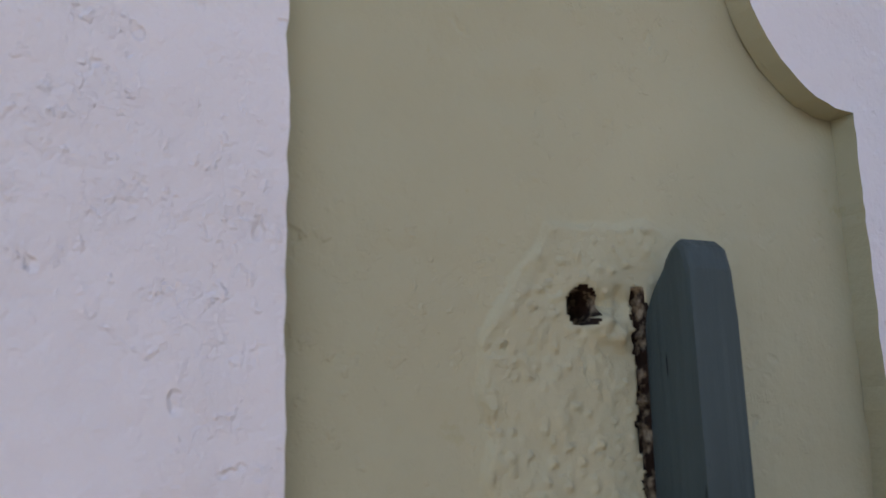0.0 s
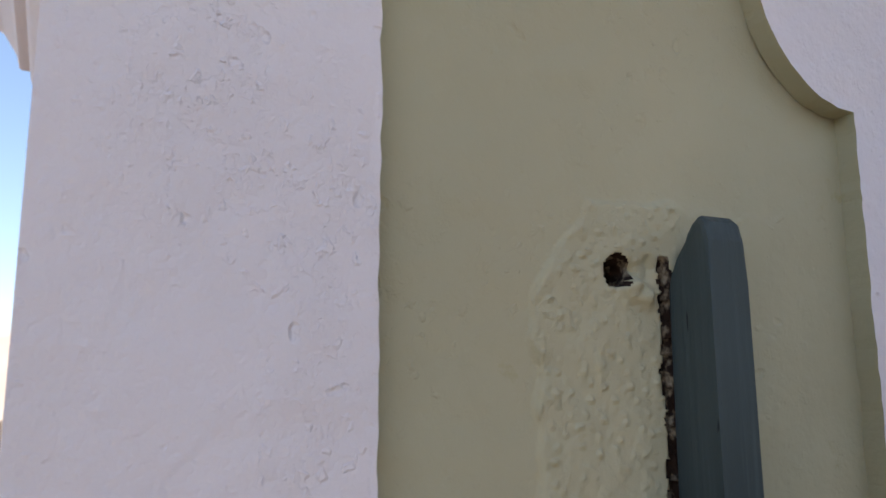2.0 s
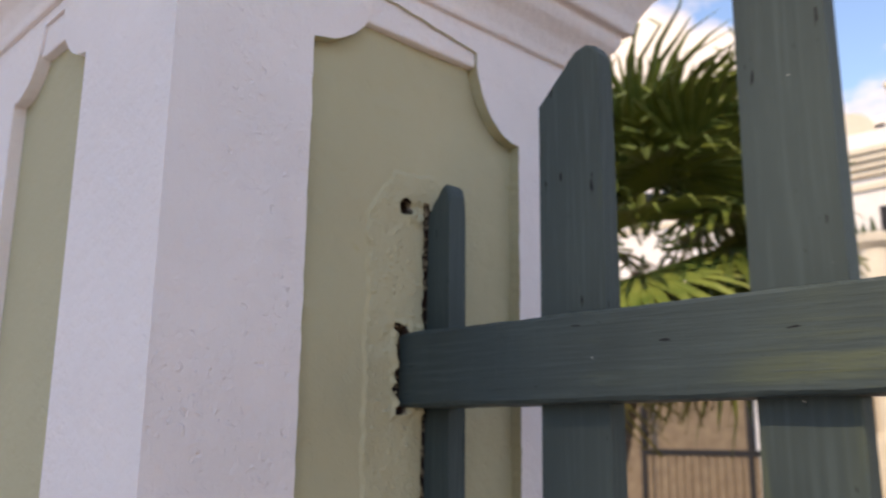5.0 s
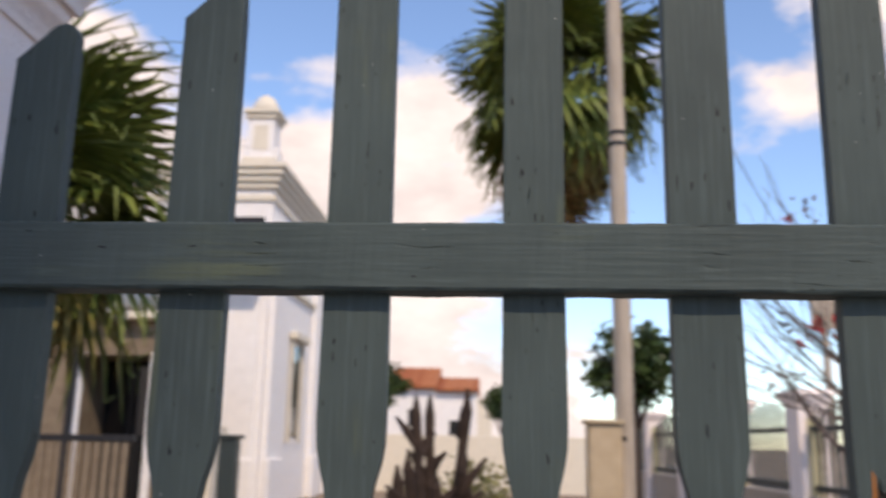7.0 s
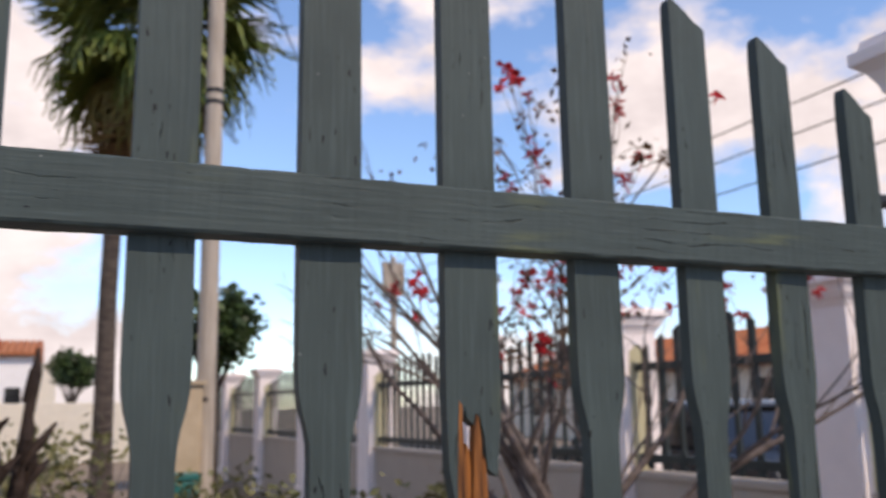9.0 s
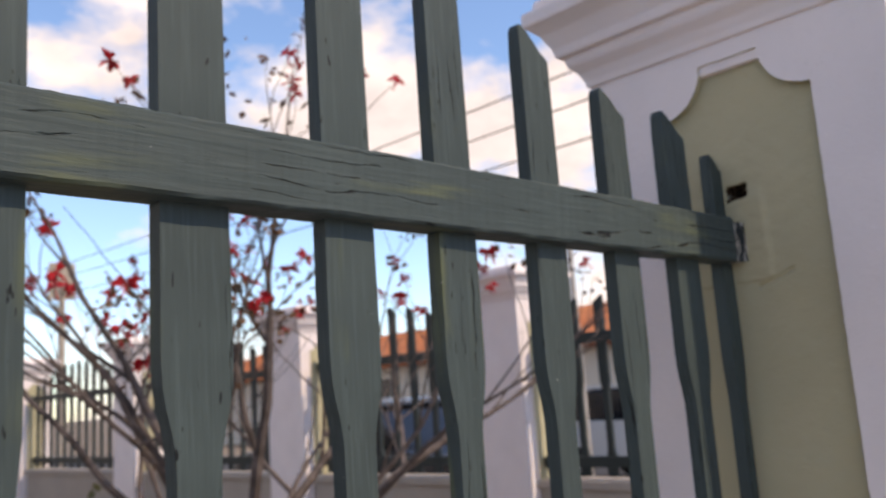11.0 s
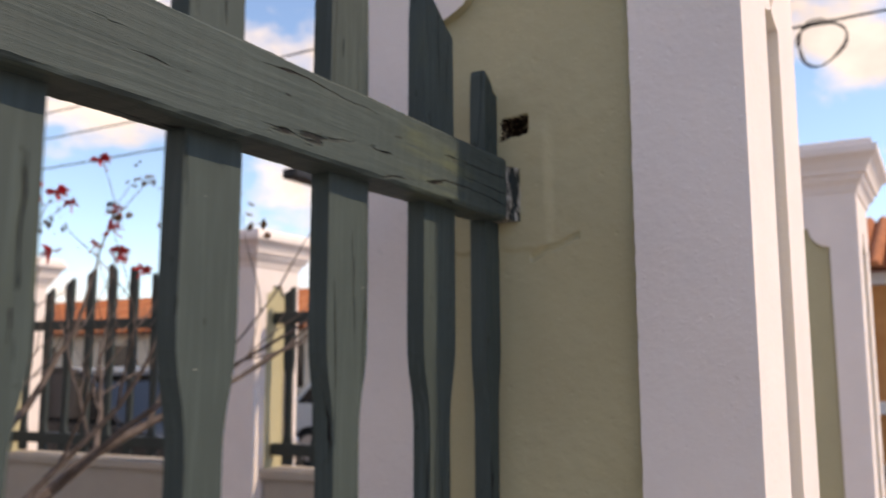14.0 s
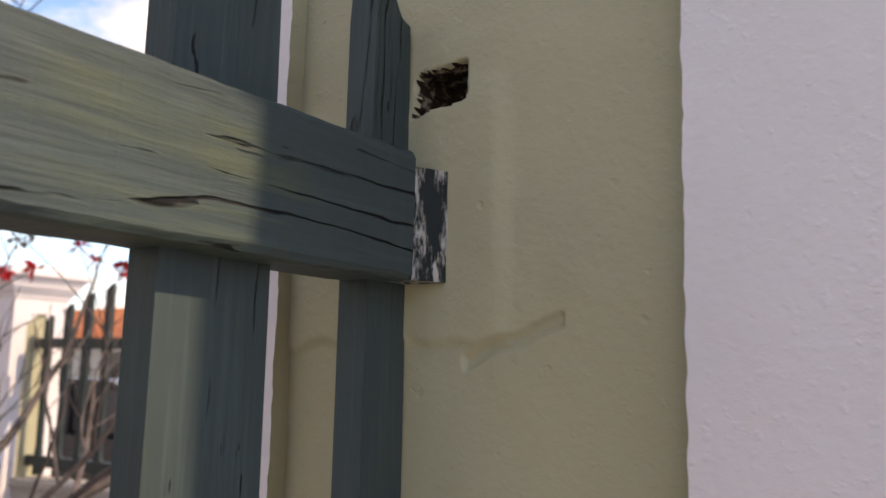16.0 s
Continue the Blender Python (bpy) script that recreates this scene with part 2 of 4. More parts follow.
PALM_DEAD = simple("palm_leaf_dead", (0.13, 0.065, 0.022), (0.28, 0.16, 0.065), 3.0, 0.8, rnd=True)
TRUNK = simple("palm_trunk", (0.10, 0.075, 0.055), (0.17, 0.13, 0.10), 1.0, 0.95, 0.02, stretch=(6, 6, 30))
BARK = simple("grey_bark", (0.07, 0.052, 0.043), (0.16, 0.125, 0.11), 14.0, 0.9, 0.004)
BARK_PALM = simple("dark_palm_bark", (0.045, 0.034, 0.028), (0.10, 0.078, 0.064), 1.0, 0.95, 0.02, stretch=(6, 6, 24))
BARK_DARK = simple("dark_bark", (0.022, 0.014, 0.011), (0.05, 0.032, 0.024), 14.0, 0.9, 0.004)
FLOWER = simple("red_flower", (0.42, 0.008, 0.014), (0.60, 0.02, 0.03), 12.0, 0.5, rnd=True)
TWIG_LEAF = simple("brownish_leaf", (0.07, 0.045, 0.02), (0.20, 0.10, 0.05), 5.0, 0.6, rnd=2)
LEAF = simple("dark_leaf", (0.020, 0.042, 0.012), (0.06, 0.10, 0.025), 2.0, 0.5, rnd=2)
SHRUB = simple("dry_shrub_leaf", (0.10, 0.11, 0.04), (0.24, 0.22, 0.10), 3.0, 0.7, rnd=2)
# brown taken dark to hold the porch's shade, also on the balusters
PORCH = simple("shade_brown_render", (0.16, 0.12, 0.085), (0.22, 0.17, 0.12), 4.0, 0.9, 0.006)
BRICK_RED = simple("red_brick", (0.30, 0.07, 0.04), (0.42, 0.12, 0.07), 10.0, 0.9, 0.004)
ROOF_GREY = simple("grey_awning_sheet", (0.09, 0.09, 0.095), (0.14, 0.14, 0.145), 3.0, 0.7)
ORANGE_WALL = simple("orange_render", (0.50, 0.20, 0.07), (0.58, 0.26, 0.10), 3.0, 0.85)
CAR_DARK = Mat("dark_car_paint", 0.25, 0.5).color((0.02, 0.022, 0.026)).m
CAR_WHITE = Mat("pale_car_paint", 0.25, 0.5).color((0.62, 0.62, 0.60)).m
RUBBER = Mat("tyre_rubber", 0.85, 0.2).color((0.015, 0.015, 0.015)).m
CHROME = Mat("wheel_metal", 0.3, 0.5, 0.9).color((0.5, 0.5, 0.52)).m
LAMP_RED = Mat("tail_light", 0.2, 0.5).color((0.35, 0.01, 0.01)).m

# ---- building helpers ----


def mesh(bm, name, mats, smooth=False):
    me = bpy.data.meshes.new(name)
    bmesh.ops.recalc_face_normals(bm, faces=bm.faces)
    bm.to_mesh(me)
    bm.free()
    for m in (mats if isinstance(mats, (list, tuple)) else [mats]):
        me.materials.append(m)
    if smooth:
        for p in me.polygons:
            p.use_smooth = True
    return me


def part(name, bm, mats, parent=None, label="", smooth=False):
    ob = new(name, bm if isinstance(bm, bpy.types.Mesh) else mesh(bm, name, mats, smooth))
    if parent:
        ob.parent = parent
    if label:
        ob["label"] = label
    return ob


def thing(name, label, category, at=(0, 0, 0), group="", kind=""):
    e = new(name)
    e.location = at
    e.empty_display_size = 0.1
    return tagged(e, label, category, group, kind)


def box(bm, lo, hi, bevel=0.0):
    vs = [bm.verts.new((x, y, z)) for x in (lo[0], hi[0]) for y in (lo[1], hi[1]) for z in (lo[2], hi[2])]
    fs = [bm.faces.new([vs[i] for i in f]) for f in ((0, 1, 3, 2), (4, 6, 7, 5), (0, 4, 5, 1), (2, 3, 7, 6), (0, 2, 6, 4), (1, 5, 7, 3))]
    if bevel:
        es = list({e for f in fs for e in f.edges})
        bmesh.ops.bevel(bm, geom=es, offset=bevel, segments=2, affect="EDGES", profile=0.5)
    return bm


def boxed(lo, hi, bevel=0.0):
    return box(bmesh.new(), lo, hi, bevel)


def tube(bm, pts, radii, n=8):
    """A round bar through the points, with closed ends."""
    rings = []
    pts = [Vector(p) for p in pts]
    for i, p in enumerate(pts):
        d = (pts[min(i + 1, len(pts) - 1)] - pts[max(i - 1, 0)]).normalized()
        a = d.orthogonal().normalized() if abs(d.z) > 0.99 else d.cross(Vector((0, 0, 1))).normalized()
        b = d.cross(a)
        r = radii[i] if isinstance(radii, (list, tuple)) else radii
        rings.append([bm.verts.new(p + (a * math.cos(k * math.tau / n) + b * math.sin(k * math.tau / n)) * r) for k in range(n)])
    for r0, r1 in zip(rings, rings[1:]):
        for k in range(n):
            bm.faces.new((r0[k], r0[(k + 1) % n], r1[(k + 1) % n], r1[k]))
    bm.faces.new(rings[0])
    bm.faces.new(rings[-1][::-1])
    return bm


def prism(outline, d0, d1, axis="y"):
    """A flat outline (u, z) pushed from d0 to d1 along the axis; u is the other level axis."""
    bm = bmesh.new()
    put = (lambda u, z, d: (u, d, z)) if axis == "y" else (lambda u, z, d: (d, u, z))
    a = [bm.verts.new(put(u, z, d0)) for u, z in outline]
    b = [bm.verts.new(put(u, z, d1)) for u, z in outline]
    n = len(a)
    bm.faces.new(a)
    bm.faces.new(b[::-1])
    for i in range(n):
        bm.faces.new((a[i], b[i], b[(i + 1) % n], a[(i + 1) % n]))
    return bm


# ---- ground ----
bm = bmesh.new()
for x0, x1, y0, y1 in ((-900, 900, -900, 900),):
    box(bm, (x0, y0, -0.4), (x1, y1, 0.0))
tagged(part("ground", bm, SOIL), "bare sandy soil of the yard", "ground", kind="structure")
tagged(part("road", boxed((9.0, -200, -0.1), (15.0, 200, 0.012)), ASPHALT), "grey asphalt road behind the side fence", "road", kind="structure")
# out of view; its pale tone is chosen to bounce sunlight onto the pillars
tagged(part("pavement", boxed((-60, -4.0, -0.1), (60, -0.45, 0.02)), PAVING), "unseen concrete pavement along the fence, pale to bounce light", "pavement", kind="structure")
tagged(part("pavement_side", boxed((5.55, -0.45, -0.1), (9.0, 200, 0.03)), PAVING), "pale concrete pavement beside the road", "pavement", kind="structure")

# ---- pillars ----


def scallop(u0, u1, zb, zt, r, step=0.0, far=None):
    """Outline of a panel with both top corners cut by inward quarter circles."""
    pts = [(u0, zb), (u1, zb)]
    n = 9
    ru, rz, zf = far or (r, r, zt)
    pts += [(u1 - ru * math.sin(i * math.pi / 2 / n), zf - rz * math.cos(i * math.pi / 2 / n)) for i in range(n + 1)]
    pts += [(u0 + r * math.cos(i * math.pi / 2 / n), zt - r * math.sin(i * math.pi / 2 / n)) for i in range(n + 1)]
    if not step:
        return pts
    fine = []
    for (a, b), (c, d) in zip(pts, pts[1:] + pts[:1]):
        k = max(1, int(math.hypot(c - a, d - b) / step))
        for i in range(k):
            u, z = a + (c - a) * i / k, b + (d - b) * i / k
            w = 0.0014
            fine.append((u + w * noise.noise((u * 60, z * 60, 1.7)) + 0.7 * w * noise.noise((u * 190, z * 190, 4.2)),
                         z + w * noise.noise((u * 60, z * 60, 8.1))))
    return fine


def border(axis, outer, face, hole_pts, lo, hi, z0, z1):
    """The raised plaster frame of one side: a plate with the panel's opening through it."""
    bm = bmesh.new()
    put = (lambda u, z, d: (u, d, z)) if axis == "y" else (lambda u, z, d: (d, u, z))
    rim = [(lo, z0), (hi, z0), (hi, z1), (lo, z1)]
    loops = []
    for pts in (rim, hole_pts):
        vs = [bm.verts.new(put(u, z, outer)) for u, z in pts]
        loops.append([bm.edges.new((vs[i], vs[(i + 1) % len(vs)])) for i in range(len(vs))])
    bmesh.ops.triangle_fill(bm, use_beauty=True, use_dissolve=False, edges=loops[0] + loops[1])
    ret = bmesh.ops.extrude_face_region(bm, geom=list(bm.faces))
    for v in ret["geom"]:
        if isinstance(v, bmesh.types.BMVert):
            if axis == "y":
                v.co.y = face
            else:
                v.co.x = face
    return bm


def cornice(x0, x1, y0, y1, z, steps):
    """Mouldings round the pillar's head: rings (height above z, overhang), then a low hipped top."""
    bm = bmesh.new()
    rings = []
    for h, o in steps:
        rings.append([bm.verts.new(p) for p in ((x0 - o, y0 - o, z + h), (x1 + o, y0 - o, z + h), (x1 + o, y1 + o, z + h), (x0 - o, y1 + o, z + h))])
    for a, b in zip(rings, rings[1:]):
        for k in range(4):
            bm.faces.new((a[k], a[(k + 1) % 4], b[(k + 1) % 4], b[k]))
    bm.faces.new(rings[0])
    bm.faces.new(rings[-1])
    es = [e for e in bm.edges if abs(e.verts[0].co.z - e.verts[1].co.z) < 1e-5]
    bmesh.ops.bevel(bm, geom=es, offset=0.004, segments=2, affect="EDGES", profile=0.6)
    return bm


STEPS = [(-0.05, -0.004), (0.0, -0.004), (0.0, 0.006), (0.012, 0.008), (0.03, 0.016), (0.045, 0.030), (0.055, 0.034), (0.066, 0.034), (0.066, 0.046),
         (0.085, 0.050), (0.115, 0.066), (0.13, 0.082), (0.135, 0.09), (0.165, 0.09), (0.165, 0.075), (0.19, 0.07), (0.215, -0.03)]
T = 0.015       # how far the white frames stand proud of the panels


def pillar(x0, x1, y0, y1, zb, panels, z_top, r, label, fine=(), group="pillars of the fences", far=None):
    """A plastered pillar with a recessed scalloped panel on each side. panels: side -> (u0, u1)."""
    p = thing("fence_pillar", label, "pillar", ((x0 + x1) / 2, (y0 + y1) / 2, 0.0), group)
    ox, oy = p.location.x, p.location.y
    x0, x1, y0, y1 = x0 - ox, x1 - ox, y0 - oy, y1 - oy
    part("core", boxed((x0 + 0.11, y0 + 0.11, 0), (x1 - 0.11, y1 - 0.11, zb + 0.1)), WHITE, p)
    zl = 0.35
    # frames: the x sides butt between the y sides
    for side, (u0, u1) in panels.items():
        axis = "x" if side in ("east", "west") else "y"
        shift = oy if axis == "x" else ox
        pts = scallop(u0 - shift, u1 - shift, zl, z_top, r, 0.006 if side in fine else 0.0, far if side in fine else None)
        if axis == "x":
            outer, inner = (x1, x1 - T) if side == "east" else (x0, x0 + T)
            fr = part("frame", border("x", outer, inner, pts, y0 + T, y1 - T, 0.0, zb), [WHITE, OLIVE], p)
            for poly in fr.data.polygons:
                mid = poly.center
                if side in fine and abs(poly.normal.x) < 0.5 and y0 + T + 0.01 < mid.y < y1 - T - 0.01 and 0.05 < mid.z < zb - 0.01:
                    poly.material_index = 1
        else:
            outer, inner = (y0, y0 + T) if side == "south" else (y1, y1 - T)
            part("frame", border("y", outer, inner, pts, x0, x1, 0.0, zb), WHITE, p)
        if side in fine:
            continue
        lo, hi = (u0 - shift - 0.02, u1 - shift + 0.02)
        if axis == "x":
            a, b = sorted((inner, inner + (-T if side == "east" else T)))
            part("panel", boxed((a, lo, 0.3), (b, hi, z_top + 0.02)), OLIVE, p, "olive recessed panel")
        else:
            a, b = sorted((inner, inner + (T if side == "south" else -T)))
            part("panel", boxed((lo, a, 0.3), (hi, b, z_top + 0.02)), OLIVE, p, "olive recessed panel")
    for side in [s for s in ("east", "west", "north", "south") if s not in panels]:
        lo, hi = {"east": ((x1 - T, y0 + T, 0), (x1, y1 - T, zb)), "west": ((x0, y0 + T, 0), (x0 + T, y1 - T, zb)),
                  "north": ((x0, y1 - T, 0), (x1, y1, zb)), "south": ((x0, y0, 0), (x1, y0 + T, zb))}[side]
        part("face", boxed(lo, hi), WHITE, p)
    part("cornice", cornice(x0, x1, y0, y1, zb, STEPS), WHITE, p, "stepped moulded cornice")
    part("plinth", boxed((x0 - 0.03, y0 - 0.03, 0), (x1 + 0.03, y1 + 0.03, 0.28), 0.01), WHITE, p)
    return p


def near_panel(p, side, x, u0, u1, zt, bumps):
    """A finely modelled panel: a grid pushed in and out by bumps(u, z), darkened bare mortar where it is broken."""
    ox, oy = p.location.x, p.location.y
    s = 1 if side == "east" else -1
    bm = bmesh.new()
    z0, nu, step = 1.30, int((u1 - u0 + 0.03) / 0.0014), 0.0014
    nz = int((zt + 0.015 - z0) / step)
    grid = []
    for i in range(nu + 1):
        row = []
        for k in range(nz + 1):
            u, z = u0 - 0.015 + i * step, z0 + k * step
            row.append((bm.verts.new((x - ox + s * bumps(u, z), u - oy, z)), bumps(u, z)))
        grid.append(row)
    for i in range(nu):
        for k in range(nz):
            q = (grid[i][k], grid[i + 1][k], grid[i + 1][k + 1], grid[i][k + 1])
            f = bm.faces.new([v for v, _ in q])
            f.smooth = True
            f.material_index = 1 if min(h for _, h in q) < -0.0062 else 0
    ob = part("panel", bm, [OLIVE, MORTAR], p, "olive recessed panel with chipped plaster")
    a, b = sorted((x - ox - s * 0.003, x - ox - s * 0.018))
    part("panel", boxed((a, u0 - oy - 0.015, 0.3), (b, u1 - oy + 0.015, z0 + 0.001)), OLIVE, p, "olive recessed panel")
    return ob


def sstep(a, b, v):
    t = min(1.0, max(0.0, (v - a) / (b - a)))
    return t * t * (3 - 2 * t)


def nz3(u, z, f, w=0.0):
    return noise.noise((u * f, z * f, w))


def left_bumps(u, z):
    h = 0.0024 * nz3(u, z, 11, 1) + 0.0009 * nz3(u, z, 45, 2) + 0.0035 * max(0.0, nz3(u, z, 26, 14) - 0.42)
    # rough stippled render below and before the rail's socket, with a lifted rim
    edge = -0.050 + 0.012 * nz3(0, z, 9, 3) + 0.004 * nz3(0, z, 60, 4) + 0.035 * sstep(1.89, 1.955, z)
    top = 1.948 + 0.012 * nz3(u, 0, 14, 5) + 0.004 * nz3(u, 0, 70, 6)
    inside = sstep(edge - 0.0015, edge + 0.0015, u) * (1 - sstep(top - 0.002, top + 0.002, z)) * (1 - 0.7 * sstep(0.03, 0.05, u)) * (1 - sstep(0.10, 0.13, u))
    h += inside * (0.0026 + 0.0055 * max(0.0, nz3(u, z, 300, 7) - 0.26) + 0.0022 * max(0.0, nz3(u, z, 120, 17) - 0.25) + 0.0010 * nz3(u, z, 60, 8))
    # the drilled hole, and plaster broken away along the end picket
    d = math.hypot(u, (z - 1.912) * 0.95) + 0.0005 * nz3(u, z, 150, 4)
    if d < 0.0082:
        return -0.07 * (1 - sstep(0.0066, 0.0082, d))
    gap = 0.0300 + 0.0022 * nz3(0, z, 60, 9) + 0.0016 * nz3(0, z, 190, 2)
    if z < 1.921 and abs(u - gap) < 0.0034 + 0.0018 * nz3(0, z, 90, 6):
        h -= 0.014
    c = math.hypot((u - 0.017), (z - 1.914) * 1.4)
    h -= 0.0048 * (1 - sstep(0.006, 0.014, c)) * (0.6 + 0.9 * nz3(u, z, 110, 1))
    h += 0.006 * (1 - sstep(0.003, 0.010, abs(z - 1.902 + 0.3 * (u - 0.01)))) * (1 - sstep(0.004, 0.014, abs(u - 0.012))) * (0.6 + nz3(u, z, 130, 3))
    # crumbled mortar round the rail's end
    m = max(abs(u - 0.016) - 0.028, abs(z - 1.739) - 0.046)
    h += 0.008 * (1 - sstep(-0.006, 0.008 + 0.008 * nz3(u, z, 50, 2), m)) * (0.5 + 0.9 * nz3(u, z, 120, 5))
    if m < -0.002 + 0.006 * nz3(u, z, 80, 8) and u < 0.002:
        h = -0.008 + 0.006 * nz3(u, z, 150, 9)
    return h


def right_bumps(u, z):
    h = 0.0022 * nz3(u, z, 9, 11) + 0.0007 * nz3(u, z, 40, 12)
    r = max(abs(u + 0.002) / 0.018, abs(z - 1.824 - 0.12 * (-0.02 - u)) / 0.0125) + 0.22 * nz3(u, z, 75, 1) + 0.14 * nz3(u, z, 210, 2)
    h -= 0.032 * (1 - sstep(0.82, 1.12, r))
    # smear of filler round the rail's end, with a ragged lower rim
    e = -0.045 + 0.006 * nz3(0, z, 25, 3)
    h += 0.0030 * sstep(e - 0.010, e + 0.006, u) * (1 - sstep(1.80, 1.83, z)) * sstep(1.66, 1.668, z + 0.01 * nz3(u, 0, 40, 4))
    v = z - (1.655 - 0.35 * (u + 0.02)) - 0.004 * nz3(u, 0, 60, 5)
    if -0.085 < u < -0.02:
        h -= 0.0034 * (1 - sstep(0.002, 0.006, abs(v)))
        h += 0.003 * (1 - sstep(0.0, 0.02, abs(v + 0.012))) * max(0.0, nz3(u, z, 55, 6))
    return h



SMOOTH_LABEL = "white plastered pillar with scalloped olive panels and moulded cornice"
left = pillar(-0.595, 0.015, -0.282, 0.315, 2.15, {"east": (-0.1365, 0.170), "south": (-0.40, -0.185), "north": (-0.40, -0.185), "west": (-0.143, 0.176)},
              2.137, 0.077, "white plastered pillar, olive panel chipped round the rail", ("east",), far=(0.074, 0.099, 2.118))
for ob in left.children:
    for i, slot in enumerate(ob.data.materials):
        if slot == WHITE:
            ob.data.materials[i] = ROUGH_WHITE
near_panel(left, "east", 0.0, -0.1365, 0.170, 2.137, left_bumps)
right = pillar(2.333, 2.735, -0.285, 0.265, 2.09, {"west": (-0.157, 0.118), "south": (2.495, 2.59), "north": (2.495, 2.59), "east": (-0.157, 0.118)},
               2.058, 0.083, "white plastered pillar, olive panel smeared with filler", ("west",))
near_panel(right, "west", 2.348, -0.157, 0.118, 2.058, right_bumps)
pillar(-3.55, -2.95, -0.29, 0.30, 2.19, {"east": (-0.14, 0.15), "south": (-3.40, -3.10), "north": (-3.40, -3.10), "west": (-0.14, 0.15)}, 2.10, 0.07, SMOOTH_LABEL)
pillar(5.0, 5.5, -0.187, 0.40, 2.18, {"west": (-0.085, 0.24), "south": (5.15, 5.35), "north": (5.15, 5.35), "east": (-0.085, 0.24)}, 2.05, 0.075, SMOOTH_LABEL)
# the side fence runs back from the corner pillar, leaning a little towards the yard
SIDE = [(5.03 - 0.055 * (sy - 2.88), sy) for sy in (2.94, 5.03, 7.6, 10.3, 13.0, 15.7, 18.4, 21.1)]
for sx, sy in SIDE:
    pillar(sx - 0.175, sx + 0.175, sy - 0.23, sy + 0.23, 2.05, {"south": (sx - 0.085, sx + 0.085), "north": (sx - 0.085, sx + 0.085)}, 1.96, 0.05, "white plastered pillar of the side fence with moulded cornice")
BAYS = [((a[0], a[1] + ha), (b[0], b[1] - 0.23)) for (a, ha), b in zip([((5.19, 0.23), 0.17)] + [(p, 0.23) for p in SIDE], SIDE)]


def low_wall(name, lo, hi, label):
    ob = part(name, boxed(lo, (hi[0], hi[1], hi[2] - 0.05), 0.006), WALL)
    tagged(ob, label, "wall", kind="structure")
    cx = 0.02
    part("coping", boxed((lo[0] - cx, lo[1] - cx, hi[2] - 0.0499), (hi[0] + cx, hi[1] + cx, hi[2]), 0.008), WALL, ob)


low_wall("wall_front", (0.0, -0.08, 0), (2.36, 0.12, 0.95), "low beige rendered wall under the picket fence")
for i, (a, b) in enumerate(BAYS):
    L = math.hypot(b[0] - a[0], b[1] - a[1])
    low_wall("wall_side_%d" % (i + 1), (-0.09, -L / 2, 0), (0.09, L / 2, 0.985), "low beige rendered wall under the side fence")
    bpy.data.objects["wall_side_%d" % (i + 1)].matrix_basis = pose((a[0] + b[0]) / 2, (a[1] + b[1]) / 2, 0, 0, 0, math.degrees(math.atan2(a[0] - b[0], b[1] - a[1])))

# ---- picket fence ----
RAIL_Z0, RAIL_Z1, RAIL_D = 1.700, 1.777, 0.046
PICKET_Y0, PICKET_Y1 = 0.0215, 0.0425


def timber(x0, x1, y0, y1, z0, z1, seg, seed, wob=0.0012):
    """A long square bar with rounded, uneven edges, along x."""
    bm = bmesh.new()
    rings = []
    c = 0.004
    for i in range(seg + 1):
        x = x0 + (x1 - x0) * i / seg
        ring = []
        for k, (y, z) in enumerate(((y0, z0 + c), (y0, z1 - c), (y0 + c * 0.6, z1 - 0.001), (y0 + c * 1.6, z1), (y1 - c, z1), (y1, z1 - c), (y1, z0 + c), (y1 - c, z0), (y0 + c * 1.6, z0), (y0 + c * 0.6, z0 + 0.001))):
            ring.append(bm.verts.new((x, y + wob * noise.noise((x * 22, k * 3.1, seed)) + wob * 0.6 * noise.noise((x * 90, k * 2.3, seed)),
                                      z + wob * noise.noise((x * 17, k * 5.7, seed + 3)) + wob * 0.6 * noise.noise((x * 80, k, seed)))))
        rings.append(ring)
    for a, b in zip(rings, rings[1:]):
        for k in range(10):
            bm.faces.new((a[k], a[(k + 1) % 10], b[(k + 1) % 10], b[k]))
    bm.faces.new(rings[0])
    bm.faces.new(rings[-1])
    return bm


def picket_outline(w, top, sh, side, zb):
    """Half-width w; the S-curved head is high on one side (side = 1: +x)."""
    n = w * 0.61
    zs = [(zb, w), (zb + 0.10, w)]
    prof = [(1.10, w), (1.16, n), (1.30, n), (1.455, n), (1.475, n * 1.04), (1.495, n * 1.2), (1.515, w * 0.88), (1.535, w * 0.97), (1.56, w), (1.70, w * 0.975), (sh, w * 0.955)]
    rt = [(o, z) for z, o in zs + prof]
    lt = [(-o, z) for z, o in (zs + prof)][::-1]
    d = top - sh
    # head, from the high side to the low shoulder
    head = [(w * 0.955, top - 0.014), (w * 0.80, top - 0.004), (w * 0.55, top), (w * 0.25, top - 0.003), (w * 0.0, top - d * 0.22), (-w * 0.25, sh + d * 0.42), (-w * 0.6, sh + d * 0.14)]
    if side < 0:
        head = [(w * 0.955, top - 0.008), (w * 0.86, top - 0.001), (w * 0.70, top - 0.001), (w * 0.45, top - d * 0.22), (w * 0.1, top - d * 0.52), (-w * 0.35, sh + d * 0.24), (-w * 0.75, sh + d * 0.06)]
        head = [(-u, z) for u, z in head][::-1]
        return rt + head + lt
    return rt + head + lt


